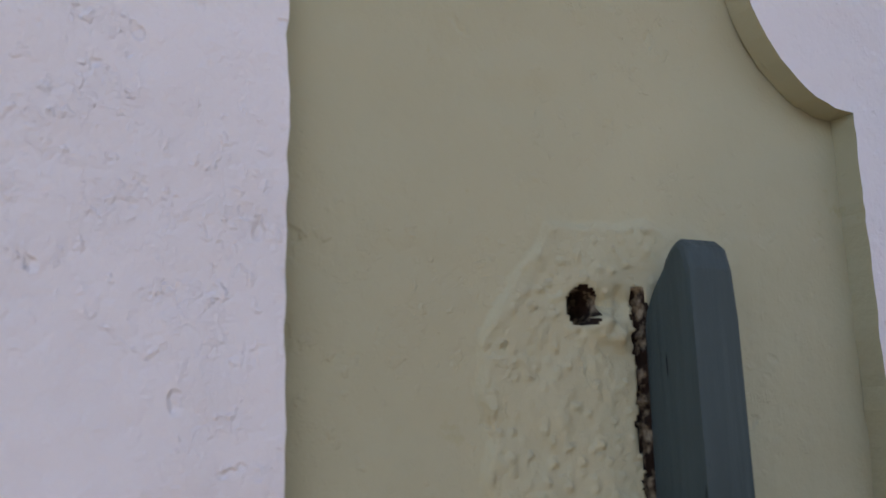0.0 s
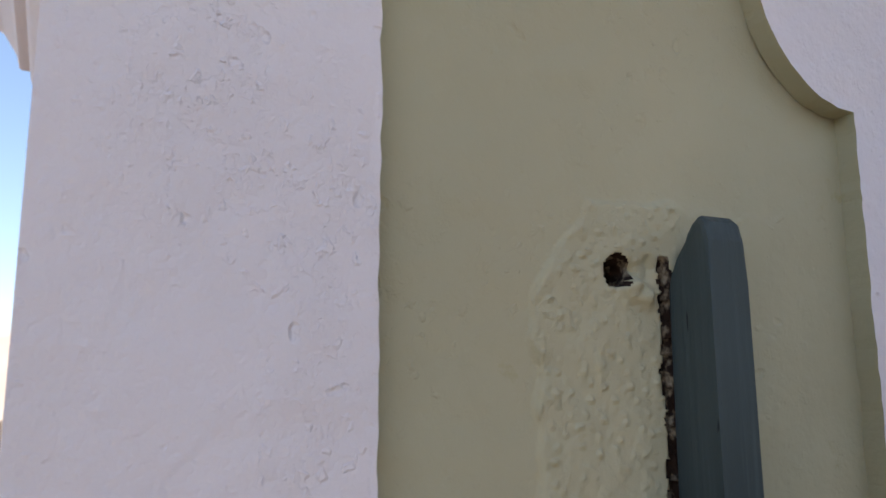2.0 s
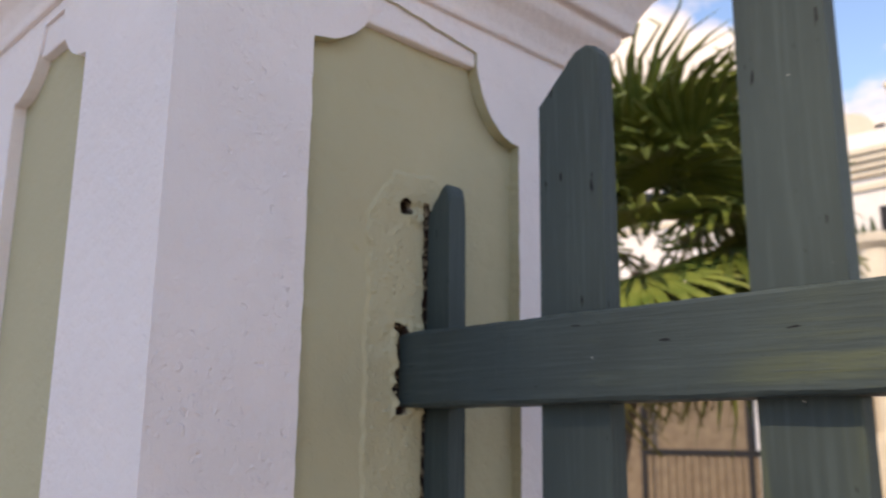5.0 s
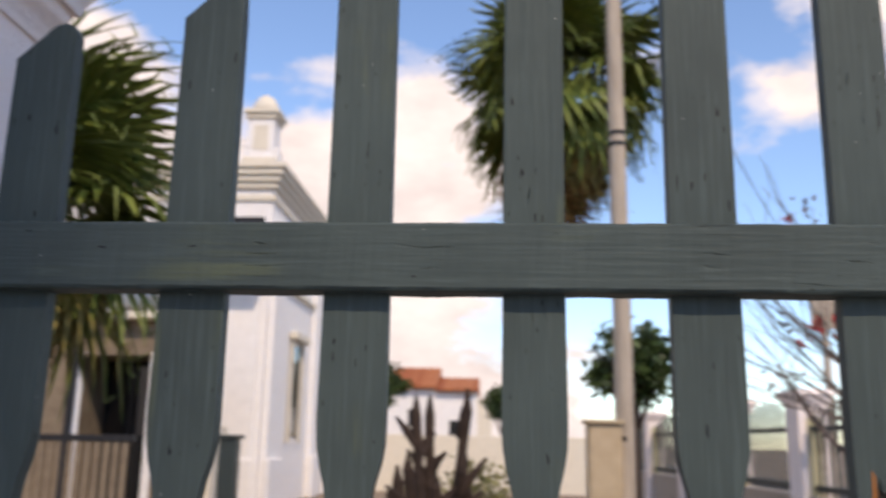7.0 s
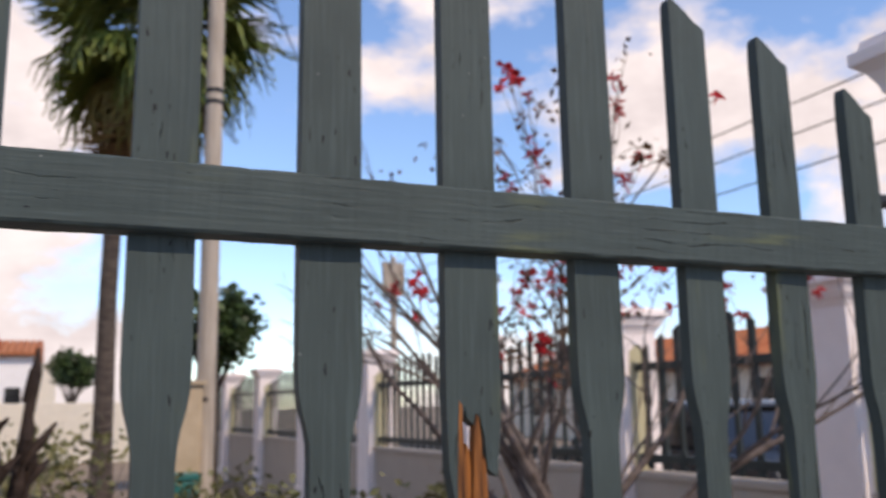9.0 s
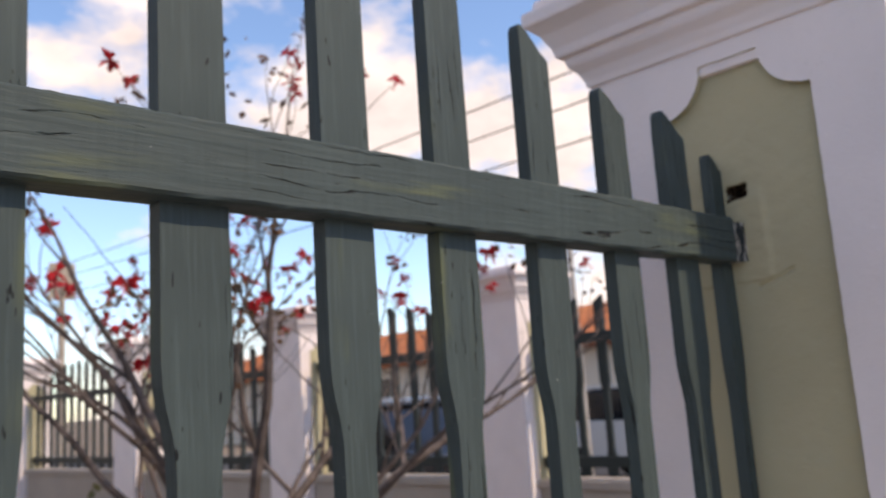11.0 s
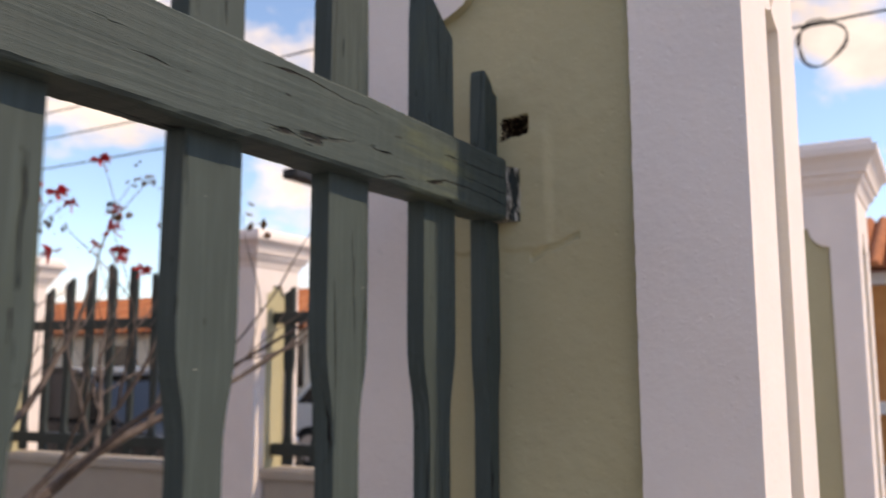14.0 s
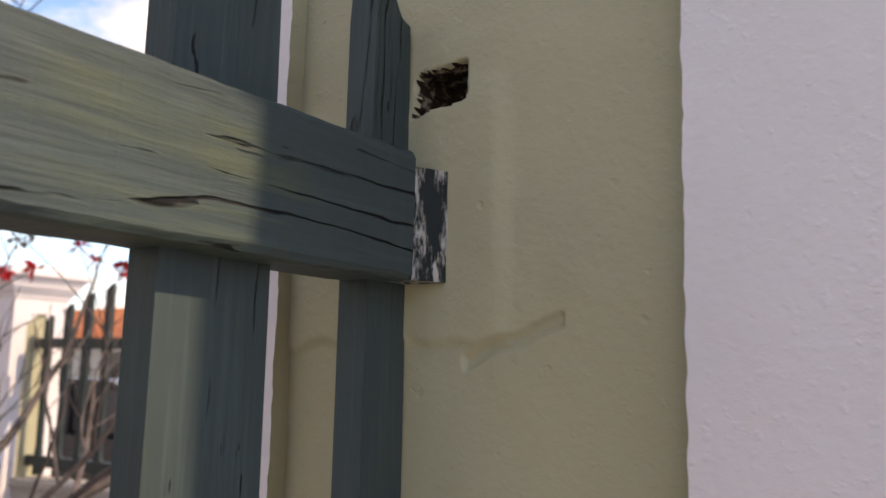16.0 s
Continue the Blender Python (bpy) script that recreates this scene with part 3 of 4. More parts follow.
def picket_mesh(name, w, top, sh, side, zb=0.97, y0=PICKET_Y0, y1=PICKET_Y1, mat=None, bevel=0.003):
    bm = prism(picket_outline(w, top, sh, side, zb), y0, y1)
    if bevel:
        es = [e for e in bm.edges if abs(e.verts[0].co.y - e.verts[1].co.y) < 1e-6]
        bmesh.ops.bevel(bm, geom=es, offset=bevel, segments=2, affect="EDGES", profile=0.5)
    for v in bm.verts:
        v.co.x += 0.0009 * noise.noise((v.co.z * 12, top * 30, 1.0))
    return mesh(bm, name, mat or PICKET_PAINT)


fence = thing("picket_fence", "weathered grey-green painted timber picket fence between two pillars", "fence", (1.18, 0.0, 0.95))


def fence_part(name, data, mats=None, x=0.0, label="", parent=None, smooth=False):
    ob = part(name, data, mats, parent or fence, label, smooth)
    if not parent:
        ob.location = (x - 1.18, 0, -0.95)
    return ob


fence_part("rail", timber(-0.004, 2.324, 0.0, RAIL_D, RAIL_Z0, RAIL_Z1, 260, 1.0), RAIL_PAINT, label="cracked horizontal top rail")
fence_part("rail", timber(-0.004, 2.345, 0.0, RAIL_D, 1.02, 1.095, 60, 5.0), RAIL_PAINT, label="lower horizontal rail")
b = bmesh.new()
wedge = [(2.323, 0.001), (2.3485, -0.010), (2.3485, 0.03), (2.323, 0.03)]
lo_, hi_ = ([b.verts.new((x, y, z)) for x, y in wedge] for z in (1.7005, 1.7675))
b.faces.new(lo_), b.faces.new(hi_[::-1])
for k in range(4):
    b.faces.new((lo_[k], lo_[(k + 1) % 4], hi_[(k + 1) % 4], hi_[k]))
fence_part("socket", b, PEELED, label="peeling wooden socket at the rail's end")
# centre, half width, top, shoulder, high side
PICKETS = [(0.0190, 0.0180, 1.939, 1.903, 1), (0.2045, 0.0379, 2.032, 1.985, 1), (0.4087, 0.0379, 2.083, 2.037, 1), (0.5949, 0.0375, 2.130, 2.090, 1), (0.7923, 0.0353, 2.160, 2.120, 1),
           (0.9785, 0.0379, 2.175, 2.140, 1), (1.1565, 0.0363, 2.165, 2.125, -1), (1.3403, 0.0354, 2.135, 2.095, -1), (1.5185, 0.0333, 2.100, 2.058, -1), (1.6799, 0.0316, 2.066, 2.024, -1),
           (1.8551, 0.0311, 2.006, 1.962, -1), (2.0301, 0.0316, 1.950, 1.912, -1), (2.1992, 0.0346, 1.945, 1.905, -1), (2.3281, 0.0190, 1.892, 1.860, -1)]
for i, (cx, w, top, sh, side) in enumerate(PICKETS):
    if i == 6:
        continue
    y0 = 0.032 if i == 0 else PICKET_Y0
    fence_part("picket", picket_mesh("picket", w, top, sh, side, y0=y0, y1=y0 + (0.0246 if i == 0 else 0.021)), x=cx)

# the split picket: its lower half torn down to raw wood
cx, w, top, sh, side = PICKETS[6]
up = [(-w, 1.525), (-w * 0.93, 1.44), (-w * 0.72, 1.40), (-w * 0.62, 1.405), (-w * 0.55, 1.47), (-w * 0.35, 1.515), (-w * 0.28, 1.50), (0.0, 1.49), (w * 0.15, 1.505), (w * 0.35, 1.48), (w * 0.45, 1.44), (w * 0.8, 1.43), (w * 0.98, 1.50),
      (w, 1.56), (w * 0.955, sh), (w * 0.6, sh + 0.006), (w * 0.25, sh + 0.017), (0.0, sh + 0.030), (-w * 0.25, top - 0.003), (-w * 0.55, top), (-w * 0.8, top - 0.004), (-w * 0.955, top - 0.014)]
sp = fence_part("picket", prism(up, PICKET_Y0, PICKET_Y1), PICKET_PAINT, cx, "split and broken picket")
for k, (u0, u1, zt, zb2, y0, y1) in enumerate(((-0.62, -0.40, 1.520, 1.02, 0.021, 0.034), (-0.40, -0.12, 1.470, 1.02, 0.024, 0.038), (-0.10, 0.22, 1.505, 1.02, 0.019, 0.033), (0.20, 0.45, 1.455, 1.02, 0.023, 0.038), (-0.45, 0.30, 1.43, 1.02, 0.028, 0.040))):
    a, b = u0 * w, u1 * w
    ol = [(a, zb2), (b, zb2), (b + 0.001, zt - 0.08), (b - 0.001, zt - 0.03), ((a + b) / 2 + 0.002, zt - 0.006), ((a + b) / 2 - 0.001, zt), (a + 0.002, zt - 0.02), (a - 0.001, zt - 0.09)]
    part("splinter", prism(ol, y0, y1), RAW_WOOD, sp, "torn orange-brown raw wood")

# ---- side fence ----
SIDE_MESH = [picket_mesh("side_picket", 0.031, t, t - 0.035, d, 1.0, -0.012, 0.012, FAR_PAINT, 0.0) for t, d in ((1.95, 1), (2.02, 1), (2.08, 1), (2.13, 1), (2.15, 1), (2.13, -1), (2.08, -1), (2.02, -1), (1.95, -1))]


def side_bay(a, b):
    L = math.hypot(b[0] - a[0], b[1] - a[1])
    f = thing("picket_fence", "dark green picket fence on a low wall beside the road", "fence", ((a[0] + b[0]) / 2, (a[1] + b[1]) / 2, 0.985), "side fence bays")
    f.rotation_euler = (0, 0, math.atan2(a[0] - b[0], b[1] - a[1]))
    for z in (1.05, 1.75):
        part("rail", boxed((-0.022, -L / 2 - 0.01, z - 0.985), (0.022, L / 2 + 0.01, z - 0.985 + 0.062), 0.003), FAR_PAINT, f)
    n = round(L / 0.178)
    for i in range(n):
        u = (i + 0.5) / n
        ob = part("picket", SIDE_MESH[min(8, int(u * 9))], None, f)
        ob.matrix_basis = Matrix.Translation((0, (u - 0.5) * L, -0.985)) @ pose(0, 0, 0, 0, 0, 90)
    return f


for a, b in BAYS:
    side_bay(a, b)

# ---- the yard and what lies beyond ----


def fan_mesh(name, n, length, droop, mats, rng, petiole=0.35, fold=0.25, width=0.034):
    """A fan leaf: a stalk along +x and n pointed blades round its end."""
    bm = bmesh.new()
    tube(bm, [(0, 0, 0), (petiole * 0.6, 0, 0.015), (petiole, 0, 0)], [0.010, 0.008, 0.006], 5)
    for i in range(n):
        a = radians(-112 + 224 * i / (n - 1))
        L = length * (0.78 + 0.22 * math.cos(a * 0.7)) * rng.uniform(0.9, 1.06)
        d = Vector((math.cos(a), math.sin(a), 0))
        s = Vector((-d.y, d.x, 0))
        w = length * width
        pts = []
        for k, f in enumerate((0.0, 0.35, 0.7, 0.9, 1.0)):
            z = -droop * L * f ** 2.4 * rng.uniform(0.7, 1.3) + fold * 0.12 * L * f * abs(math.sin(a))
            wk = w * (0.35, 1.0, 0.75, 0.32, 0.02)[k]
            p = Vector((petiole, 0, 0)) + d * L * f * (1 - 0.15 * droop * f) + Vector((0, 0, z))
            pts.append((bm.verts.new(p - s * wk), bm.verts.new(p + Vector((0, 0, -w * 0.35))), bm.verts.new(p + s * wk)))
        for a0, b0 in zip(pts, pts[1:]):
            bm.faces.new((a0[0], a0[1], b0[1], b0[0]))
            bm.faces.new((a0[1], a0[2], b0[2], b0[1]))
    return mesh(bm, name, mats)


def crown(parent, meshes, centre, n, el0, el1, rng, scale=1.0, start=0.12):
    for i in range(n):
        az = i * 2.39996 + rng.uniform(-0.3, 0.3)
        el = radians(el0 + (el1 - el0) * ((i + 0.5) / n) + rng.uniform(-8, 8))
        ob = part("frond", rng.choice(meshes), None, parent)
        s = scale * rng.uniform(0.85, 1.12)
        d = Vector((math.cos(az) * math.cos(el), math.sin(az) * math.cos(el), math.sin(el)))
        x = d
        y = Vector((-math.sin(az), math.cos(az), 0))
        z = x.cross(y)
        m = Matrix((x, y, z)).transposed().to_4x4()
        ob.matrix_basis = Matrix.Translation(Vector(centre) + d * start) @ m @ pose(0, 0, 0, rng.uniform(-25, 25), 0, 0) @ Matrix.Scale(s, 4)


rg = random.Random(3)
GREEN_FAN = [fan_mesh("frond", 24, 0.66, dr, PALM_GREEN, rg, 0.42, width=0.044) for dr in (0.25, 0.5, 0.7)]
OLD_FAN = [fan_mesh("frond", 22, 0.6, dr, PALM_YELLOW, rg, 0.4) for dr in (0.8, 1.0)]
palm = thing("fan_palm", "low green fan palm with drooping yellowed lower fronds", "palm", (-1.72, 3.15, 0))
tr = bmesh.new()
tube(tr, [(-0.42, -0.1, 0), (-0.36, -0.08, 0.8), (-0.2, -0.05, 1.6), (0, 0, 2.5)], [0.11, 0.09, 0.085, 0.07], 12)
part("trunk", tr, TRUNK, palm)
crown(palm, GREEN_FAN, (0, 0, 2.62), 34, 84, -30, rg, 0.95)
crown(palm, OLD_FAN, (0, 0, 2.42), 8, -20, -50, rg, 0.68)

rg = random.Random(11)
BIG_FAN = [fan_mesh("frond", 22, 0.95, dr, PALM_GREEN, rg, 0.75, width=0.056) for dr in (0.3, 0.55, 0.8)]
BIG_OLD = [fan_mesh("frond", 18, 0.85, 1.0, PALM_YELLOW, rg, 0.6)]
BIG_DEAD = [fan_mesh("frond", 16, 0.8, 1.1, PALM_DEAD, rg, 0.5, 0.6) for _ in (0, 1)]
tall = thing("tall_palm", "tall fan palm with a skirt of dead brown fronds", "palm", (1.27, 11.1, 0))
tr = bmesh.new()
tube(tr, [(0, 0, 0), (-0.02, 0, 1.0), (-0.04, 0, 3.0), (-0.02, 0, 4.2), (0.2, 0, 5.5), (0.46, 0, 6.5)], [0.18, 0.13, 0.115, 0.115, 0.12, 0.12], 12)
part("trunk", tr, BARK_PALM, tall)
crown(tall, BIG_FAN, (0.46, 0, 6.65), 46, 80, -42, rg, 1.08, 0.1)
crown(tall, BIG_OLD, (0.44, 0, 6.35), 14, -30, -66, rg, 1.1, 0.1)
for z, n in ((6.2, 16), (5.9, 16), (5.55, 14)):
    crown(tall, BIG_DEAD, (0.44 - 0.24 * (6.4 - z), 0, z), n, -58, -84, rg, 0.95, 0.1)

# utility pole with its meter cabinet
pole = thing("utility_pole", "weathered pale utility pole with a steel band", "pole", (2.10, 8.40, 0))
b = bmesh.new()
tube(b, [(0, 0, 0), (0.01, 0, 3), (0.0, 0, 6), (0, 0, 9.2)], [0.105, 0.098, 0.088, 0.075], 14)
part("shaft", b, POLE, pole)
for z in (1.58, 4.80, 4.93):
    b = bmesh.new()
    tube(b, [(0, 0, z), (0, 0, z + 0.05)], 0.101 if z < 4 else 0.096, 14)
    part("band", b, STEEL, pole)
cab = thing("meter_cabinet", "beige metal meter cabinet on a concrete plinth", "cabinet", (1.865, 8.25, -0.05))
part("body", boxed((-0.17, -0.15, 0.9), (0.17, 0.15, 1.80), 0.01), CABINET, cab)
part("door", boxed((-0.145, -0.162, 0.95), (0.145, -0.1505, 1.76), 0.004), CABINET, cab)
part("roof", boxed((-0.2, -0.19, 1.801), (0.2, 0.18, 1.84), 0.006), CABINET, cab)
part("plinth", boxed((-0.16, -0.14, 0.05), (0.16, 0.14, 0.899), 0.01), PAVING, cab)
bn = thing("plastic_bin", "small teal plastic bin beside the cabinet", "bin", (1.79, 7.75, 0))
b = boxed((-0.17, -0.15, 0), (0.17, 0.15, 0.86), 0.02)
part("body", b, TEAL, bn)
part("lid", boxed((-0.185, -0.165, 0.861), (0.185, 0.165, 0.92), 0.012), TEAL, bn)

# ---- white church-like building ----
bl = thing("white_building", "white and cream two-storey building with parapet and turret", "building", (-4.43, 18.3, 0))
part("wall", boxed((-18, 0, 0), (0, 6.2, 7.55)), FAR_WHITE, bl)
for z0, z1, o in ((5.15, 5.3, 0.10), (6.95, 7.1, 0.06), (7.25, 7.40, 0.10), (7.40, 7.55, 0.17), (7.55, 7.70, 0.24), (7.70, 7.84, 0.30)):
    part("cornice", boxed((-18 - o, -o, z0), (o, 6.2 + o, z1 - 0.002), 0.02), CREAM, bl)
part("parapet", boxed((-18, 0.1, 7.84), (-0.0, 0.55, 8.30), 0.02), FAR_WHITE, bl)
part("parapet", boxed((-0.5, 0.56, 7.84), (-0.05, 6.2, 8.05), 0.02), FAR_WHITE, bl)
for i in range(5):
    u = -1.75 - i * 2.6
    ol = [(u + 0.62 * math.cos(a * math.pi / 10), 8.30 + 0.52 * math.sin(a * math.pi / 10)) for a in range(11)]
    part("scroll_gable", prism(ol, 0.12, 0.5), CREAM, bl)
    for w_, h_ in ((1.15, 0.16), (0.85, 0.30)):
        part("scroll_step", boxed((u - w_, 0.14, 8.301), (u + w_, 0.48 - 0.02 * w_, 8.301 + h_), 0.04), FAR_WHITE, bl)
tw = part("turret", boxed((-0.70, -0.05, 7.84), (-0.08, 0.6, 9.03), 0.03), FAR_WHITE, bl, "square corner turret with a rounded cap")
for z0, z1, o in ((7.85, 8.0, 0.10), (8.98, 9.1, 0.06), (9.1, 9.22, 0.12)):
    part("moulding", boxed((-0.70 - o, -0.05 - o, z0), (-0.08 + o, 0.6 + o, z1 - 0.002), 0.02), CREAM, tw)
part("recess", boxed((-0.57, -0.062, 8.2), (-0.21, -0.0505, 8.82), 0.01), CREAM, tw)
b = bmesh.new()
bmesh.ops.create_uvsphere(b, u_segments=20, v_segments=10, radius=0.5)
for v in b.verts:
    v.co = Vector((v.co.x * 0.66 - 0.39, v.co.y * 0.66 + 0.275, max(0.0, v.co.z) * 0.94 + 9.22))
part("cap", b, CREAM, tw, smooth=True)
part("wing", boxed((-17, 6.201, 0), (0.06, 11.8, 5.85)), FAR_WHITE, bl, "lower wing behind the main block")
for z0, z1, o in ((5.3, 5.42, 0.08), (5.85, 6.0, 0.14), (6.0, 6.14, 0.22), (6.14, 6.3, 0.30)):
    part("cornice", boxed((-17, 6.55, z0), (0.06 + o, 11.8 + o, z1 - 0.002), 0.02), CREAM, bl)
b = prism([(0.061, 5.1), (0.061, 5.2), (0.62, 4.75), (0.62, 4.62)], 6.9, 9.0)
part("awning", b, ROOF_GREY, bl, "dark grey sloping awning")
for v in (7.4, 11.2):
    part("pilaster", boxed((0.061, v - 0.4, 0), (0.18, v + 0.4, 5.299), 0.02), FAR_WHITE, bl)
for u in (-0.75, -4.6, -8.5, -12.4):
    part("pilaster", boxed((u - 0.62, -0.14, 0), (u + 0.62, -0.001, 5.149), 0.02), FAR_WHITE, bl)
    part("plinth", boxed((u - 0.7, -0.24, 0), (u + 0.7, -0.141, 1.1), 0.03), FAR_WHITE, bl)
for v in (0.75, 5.45):
    part("pilaster", boxed((0.001, v - 0.55, 0), (0.14, v + 0.55, 6.549), 0.02), FAR_WHITE, bl)
    part("plinth", boxed((0.141, v - 0.65, 0), (0.24, v + 0.65, 1.1), 0.03), FAR_WHITE, bl)
for v in (3.1,):
    w_ = part("window", boxed((0.002, v - 0.55, 1.6), (0.03, v + 0.55, 3.9), 0.01), GLASS_DARK, bl)
    part("frame", boxed((0.031, v - 0.7, 1.45), (0.09, v - 0.5, 4.0), 0.01), CREAM, w_)
    part("frame", boxed((0.031, v + 0.5, 1.45), (0.09, v + 0.7, 4.0), 0.01), CREAM, w_)
    part("pediment", boxed((0.031, v - 0.8, 4.01), (0.22, v + 0.8, 4.2), 0.02), CREAM, w_)
for u in (-2.6, -6.5, -10.4):
    w_ = part("window", boxed((u - 0.8, -0.03, 1.2), (u + 0.8, -0.002, 4.3), 0.01), GLASS_DARK, bl, "tall dark opening")
    for du in (-1, 1):
        part("frame", boxed((u + du * 0.95 - 0.15, -0.10, 1.0), (u + du * 0.95 + 0.15, -0.031, 4.4), 0.01), FAR_WHITE, w_)
    part("pediment", boxed((u - 1.2, -0.2, 4.41), (u + 1.2, -0.031, 4.62), 0.02), CREAM, w_)
bal = part("balcony", boxed((-6.2, -1.0, 5.3), (0.12, -0.43, 5.42), 0.01), CREAM, bl, "shallow balcony with a dark screen")
part("screen", boxed((-0.86, -0.98, 5.421), (0.1, -0.94, 6.32), 0.005), STEEL, bal)
for i in range(16):
    u = -3.75 + i * 0.18
    b = bmesh.new()
    tube(b, [(u, -0.9, 5.421), (u + 0.02, -0.9, 5.8), (u, -0.92, 6.15 + 0.12 * math.sin(i * 2.1))], [0.10, 0.09, 0.015], 6)
    part("cypress_pot", b, LEAF, bal)
# round column on a pedestal before the front
colm = thing("column", "round cream stone column on a square pedestal", "column", (-4.73, 15.2, 0))
b = bmesh.new()
tube(b, [(0, 0, 1.75), (0, 0, 1.82), (0, 0, 1.84), (0, 0, 3.0), (0, 0, 5.0)], [0.36, 0.36, 0.30, 0.29, 0.26], 20)
part("shaft", b, CREAM, colm)
part("pedestal", boxed((-0.42, -0.42, 0), (0.42, 0.42, 1.749), 0.03), CREAM, colm)
b = bmesh.new()
tube(b, [(0, 0, 5.001), (0, 0, 5.1), (0, 0, 5.25)], [0.28, 0.38, 0.4], 20)
part("capital", b, CREAM, colm)
gp = thing("gate_post", "dark green square gate post with a cap", "post", (-3.52, 13.2, 0))
part("shaft", boxed((-0.14, -0.14, 0), (0.14, 0.14, 1.53), 0.01), FAR_PAINT, gp)
part("cap", boxed((-0.19, -0.19, 1.531), (0.19, 0.19, 1.59), 0.01), FAR_PAINT, gp)

# porch behind the railing
po = thing("porch", "porch with walls coloured shady brown, a dark doorway and white jambs", "porch", (-6.12, 13.7, 0))
part("wall", boxed((-3.0, 0, 0), (-0.33, 2.2, 3.5)), PORCH, po)
part("wall", boxed((1.13, 0, 0), (1.22, 2.2, 3.5)), PORCH, po)
part("lintel", boxed((-0.329, 0, 2.9), (1.129, 2.2, 3.5)), PORCH, po)
# flat dark panel closes the opening and paints its unlit inside
part("doorway", boxed((-0.32, 1.2, 0), (1.12, 1.3, 2.89)), GLASS_DARK, po, "dark panel standing in for the doorway's unlit inside")
for u in (-0.32, 1.0):
    part("jamb", boxed((u, -0.06, 0), (u + 0.13, -0.002, 2.95), 0.01), FAR_WHITE, po)
part("roof", boxed((-3.2, -0.3, 3.501), (1.25, 2.3, 3.62), 0.02), CREAM, po)

# porch railing
rl = thing("porch_railing", "black metal handrail over pale balusters coloured brown as if shaded", "railing", (-5.6, 12.6, 0))
part("handrail", boxed((-2.3, -0.05, 1.45), (0.75, 0.05, 1.55), 0.01), STEEL, rl)
part("bottom_rail", boxed((-2.3, -0.04, 0.12), (0.75, 0.04, 0.2), 0.01), STEEL, rl)
# pale balusters; the brown puts shade into their colour
for i in range(20):
    u = -2.2 + i * 0.148
    part("baluster", boxed((u - 0.045, -0.03, 0.2), (u + 0.045, 0.03, 1.449), 0.01), PORCH, rl)
for u in (-2.3, -0.35):
    part("post", boxed((u - 0.05, -0.06, 0), (u + 0.05, 0.06, 4.2), 0.01), STEEL, rl)
part("bottom_wall", boxed((-2.25, -0.02, 0), (0.7, 0.02, 0.119)), CREAM, rl)

# ---- white house with terracotta roof ----


def tiled_roof(parent, x0, x1, y0, y1, z, h, axis="x"):
    """A gable roof whose ridge runs along the axis: a slab, and a row of tiles down both slopes at every step."""
    a0, a1, b0, b1 = (x0, x1, y0, y1) if axis == "x" else (y0, y1, x0, x1)
    bc = (b0 + b1) / 2
    put = (lambda a, b, c: (a, b, c)) if axis == "x" else (lambda a, b, c: (b, a, c))
    bm = bmesh.new()
    vs = [bm.verts.new(put(*p)) for p in ((a0, b0, z - 0.06), (a1, b0, z - 0.06), (a1, bc, z + h - 0.02), (a0, bc, z + h - 0.02), (a0, b1, z - 0.06), (a1, b1, z - 0.06))]
    for f in ((0, 1, 2, 3), (3, 2, 5, 4), (0, 3, 4), (1, 5, 2), (0, 4, 5, 1)):
        bm.faces.new([vs[k] for k in f])
    roof = part("roof", bm, ROOF, parent, "terracotta tiled roof")
    n = int((a1 - a0) / 0.24)
    step = (a1 - a0) / n
    w = step * 0.43
    bm = bmesh.new()
    ring = []
    for a, dz in ((-w, -0.01), (-w * 0.6, 0.06), (0, 0.09), (w * 0.6, 0.06), (w, -0.01)):
        ring.append([bm.verts.new(put(a, b, c + dz)) for b, c in ((b0 - 0.03, z), (bc, z + h), (b1 + 0.03, z))])
    for p, q in zip(ring, ring[1:]):
        for k in (0, 1):
            bm.faces.new((p[k], p[k + 1], q[k + 1], q[k]))
    for k in (0, 2):
        bm.faces.new([r[k] for r in ring])
    row = mesh(bm, "roof_tile", ROOF)
    for i in range(n):
        part("roof_tile", row, None, roof).location = put(a0 + (i + 0.5) * step, 0, 0)
    return roof


def house_window(parent, p, w, h, axis="y"):
    x, y, z = p
    if axis == "y":
        wn_ = part("window", boxed((x - w / 2, y - 0.02, z), (x + w / 2, y - 0.003, z + h)), GLASS_DARK, parent)
        part("sill", boxed((x - w / 2 - 0.1, y - 0.1, z - 0.1), (x + w / 2 + 0.1, y - 0.003, z - 0.001), 0.01), CREAM, wn_)
    else:
        wn_ = part("window", boxed((x - 0.02, y - w / 2, z), (x - 0.003, y + w / 2, z + h)), GLASS_DARK, parent)
        part("sill", boxed((x - 0.1, y - w / 2 - 0.1, z - 0.1), (x - 0.003, y + w / 2 + 0.1, z - 0.001), 0.01), CREAM, wn_)


hs = thing("white_house", "white rendered house with an orange terracotta roof", "house", (-2.2, 39.0, 0))
part("wall", boxed((-2.0, 0, 0), (0.25, 7, 3.94)), FAR_WHITE, hs)
part("wall", boxed((0.251, 0.1, 0), (2.15, 7, 3.84)), FAR_WHITE, hs)
part("wall", boxed((2.151, 0.4, 0), (2.8, 7, 3.5)), CREAM, hs)
tiled_roof(hs, -2.0, 0.28, -0.3, 7.3, 3.95, 1.15)
tiled_roof(hs, 0.29, 2.2, -0.2, 7.3, 3.85, 0.78)
house_window(hs, (-0.7, 0.0, 2.2), 0.55, 0.8)
house_window(hs, (1.2, 0.1, 1.6), 0.6, 0.9)
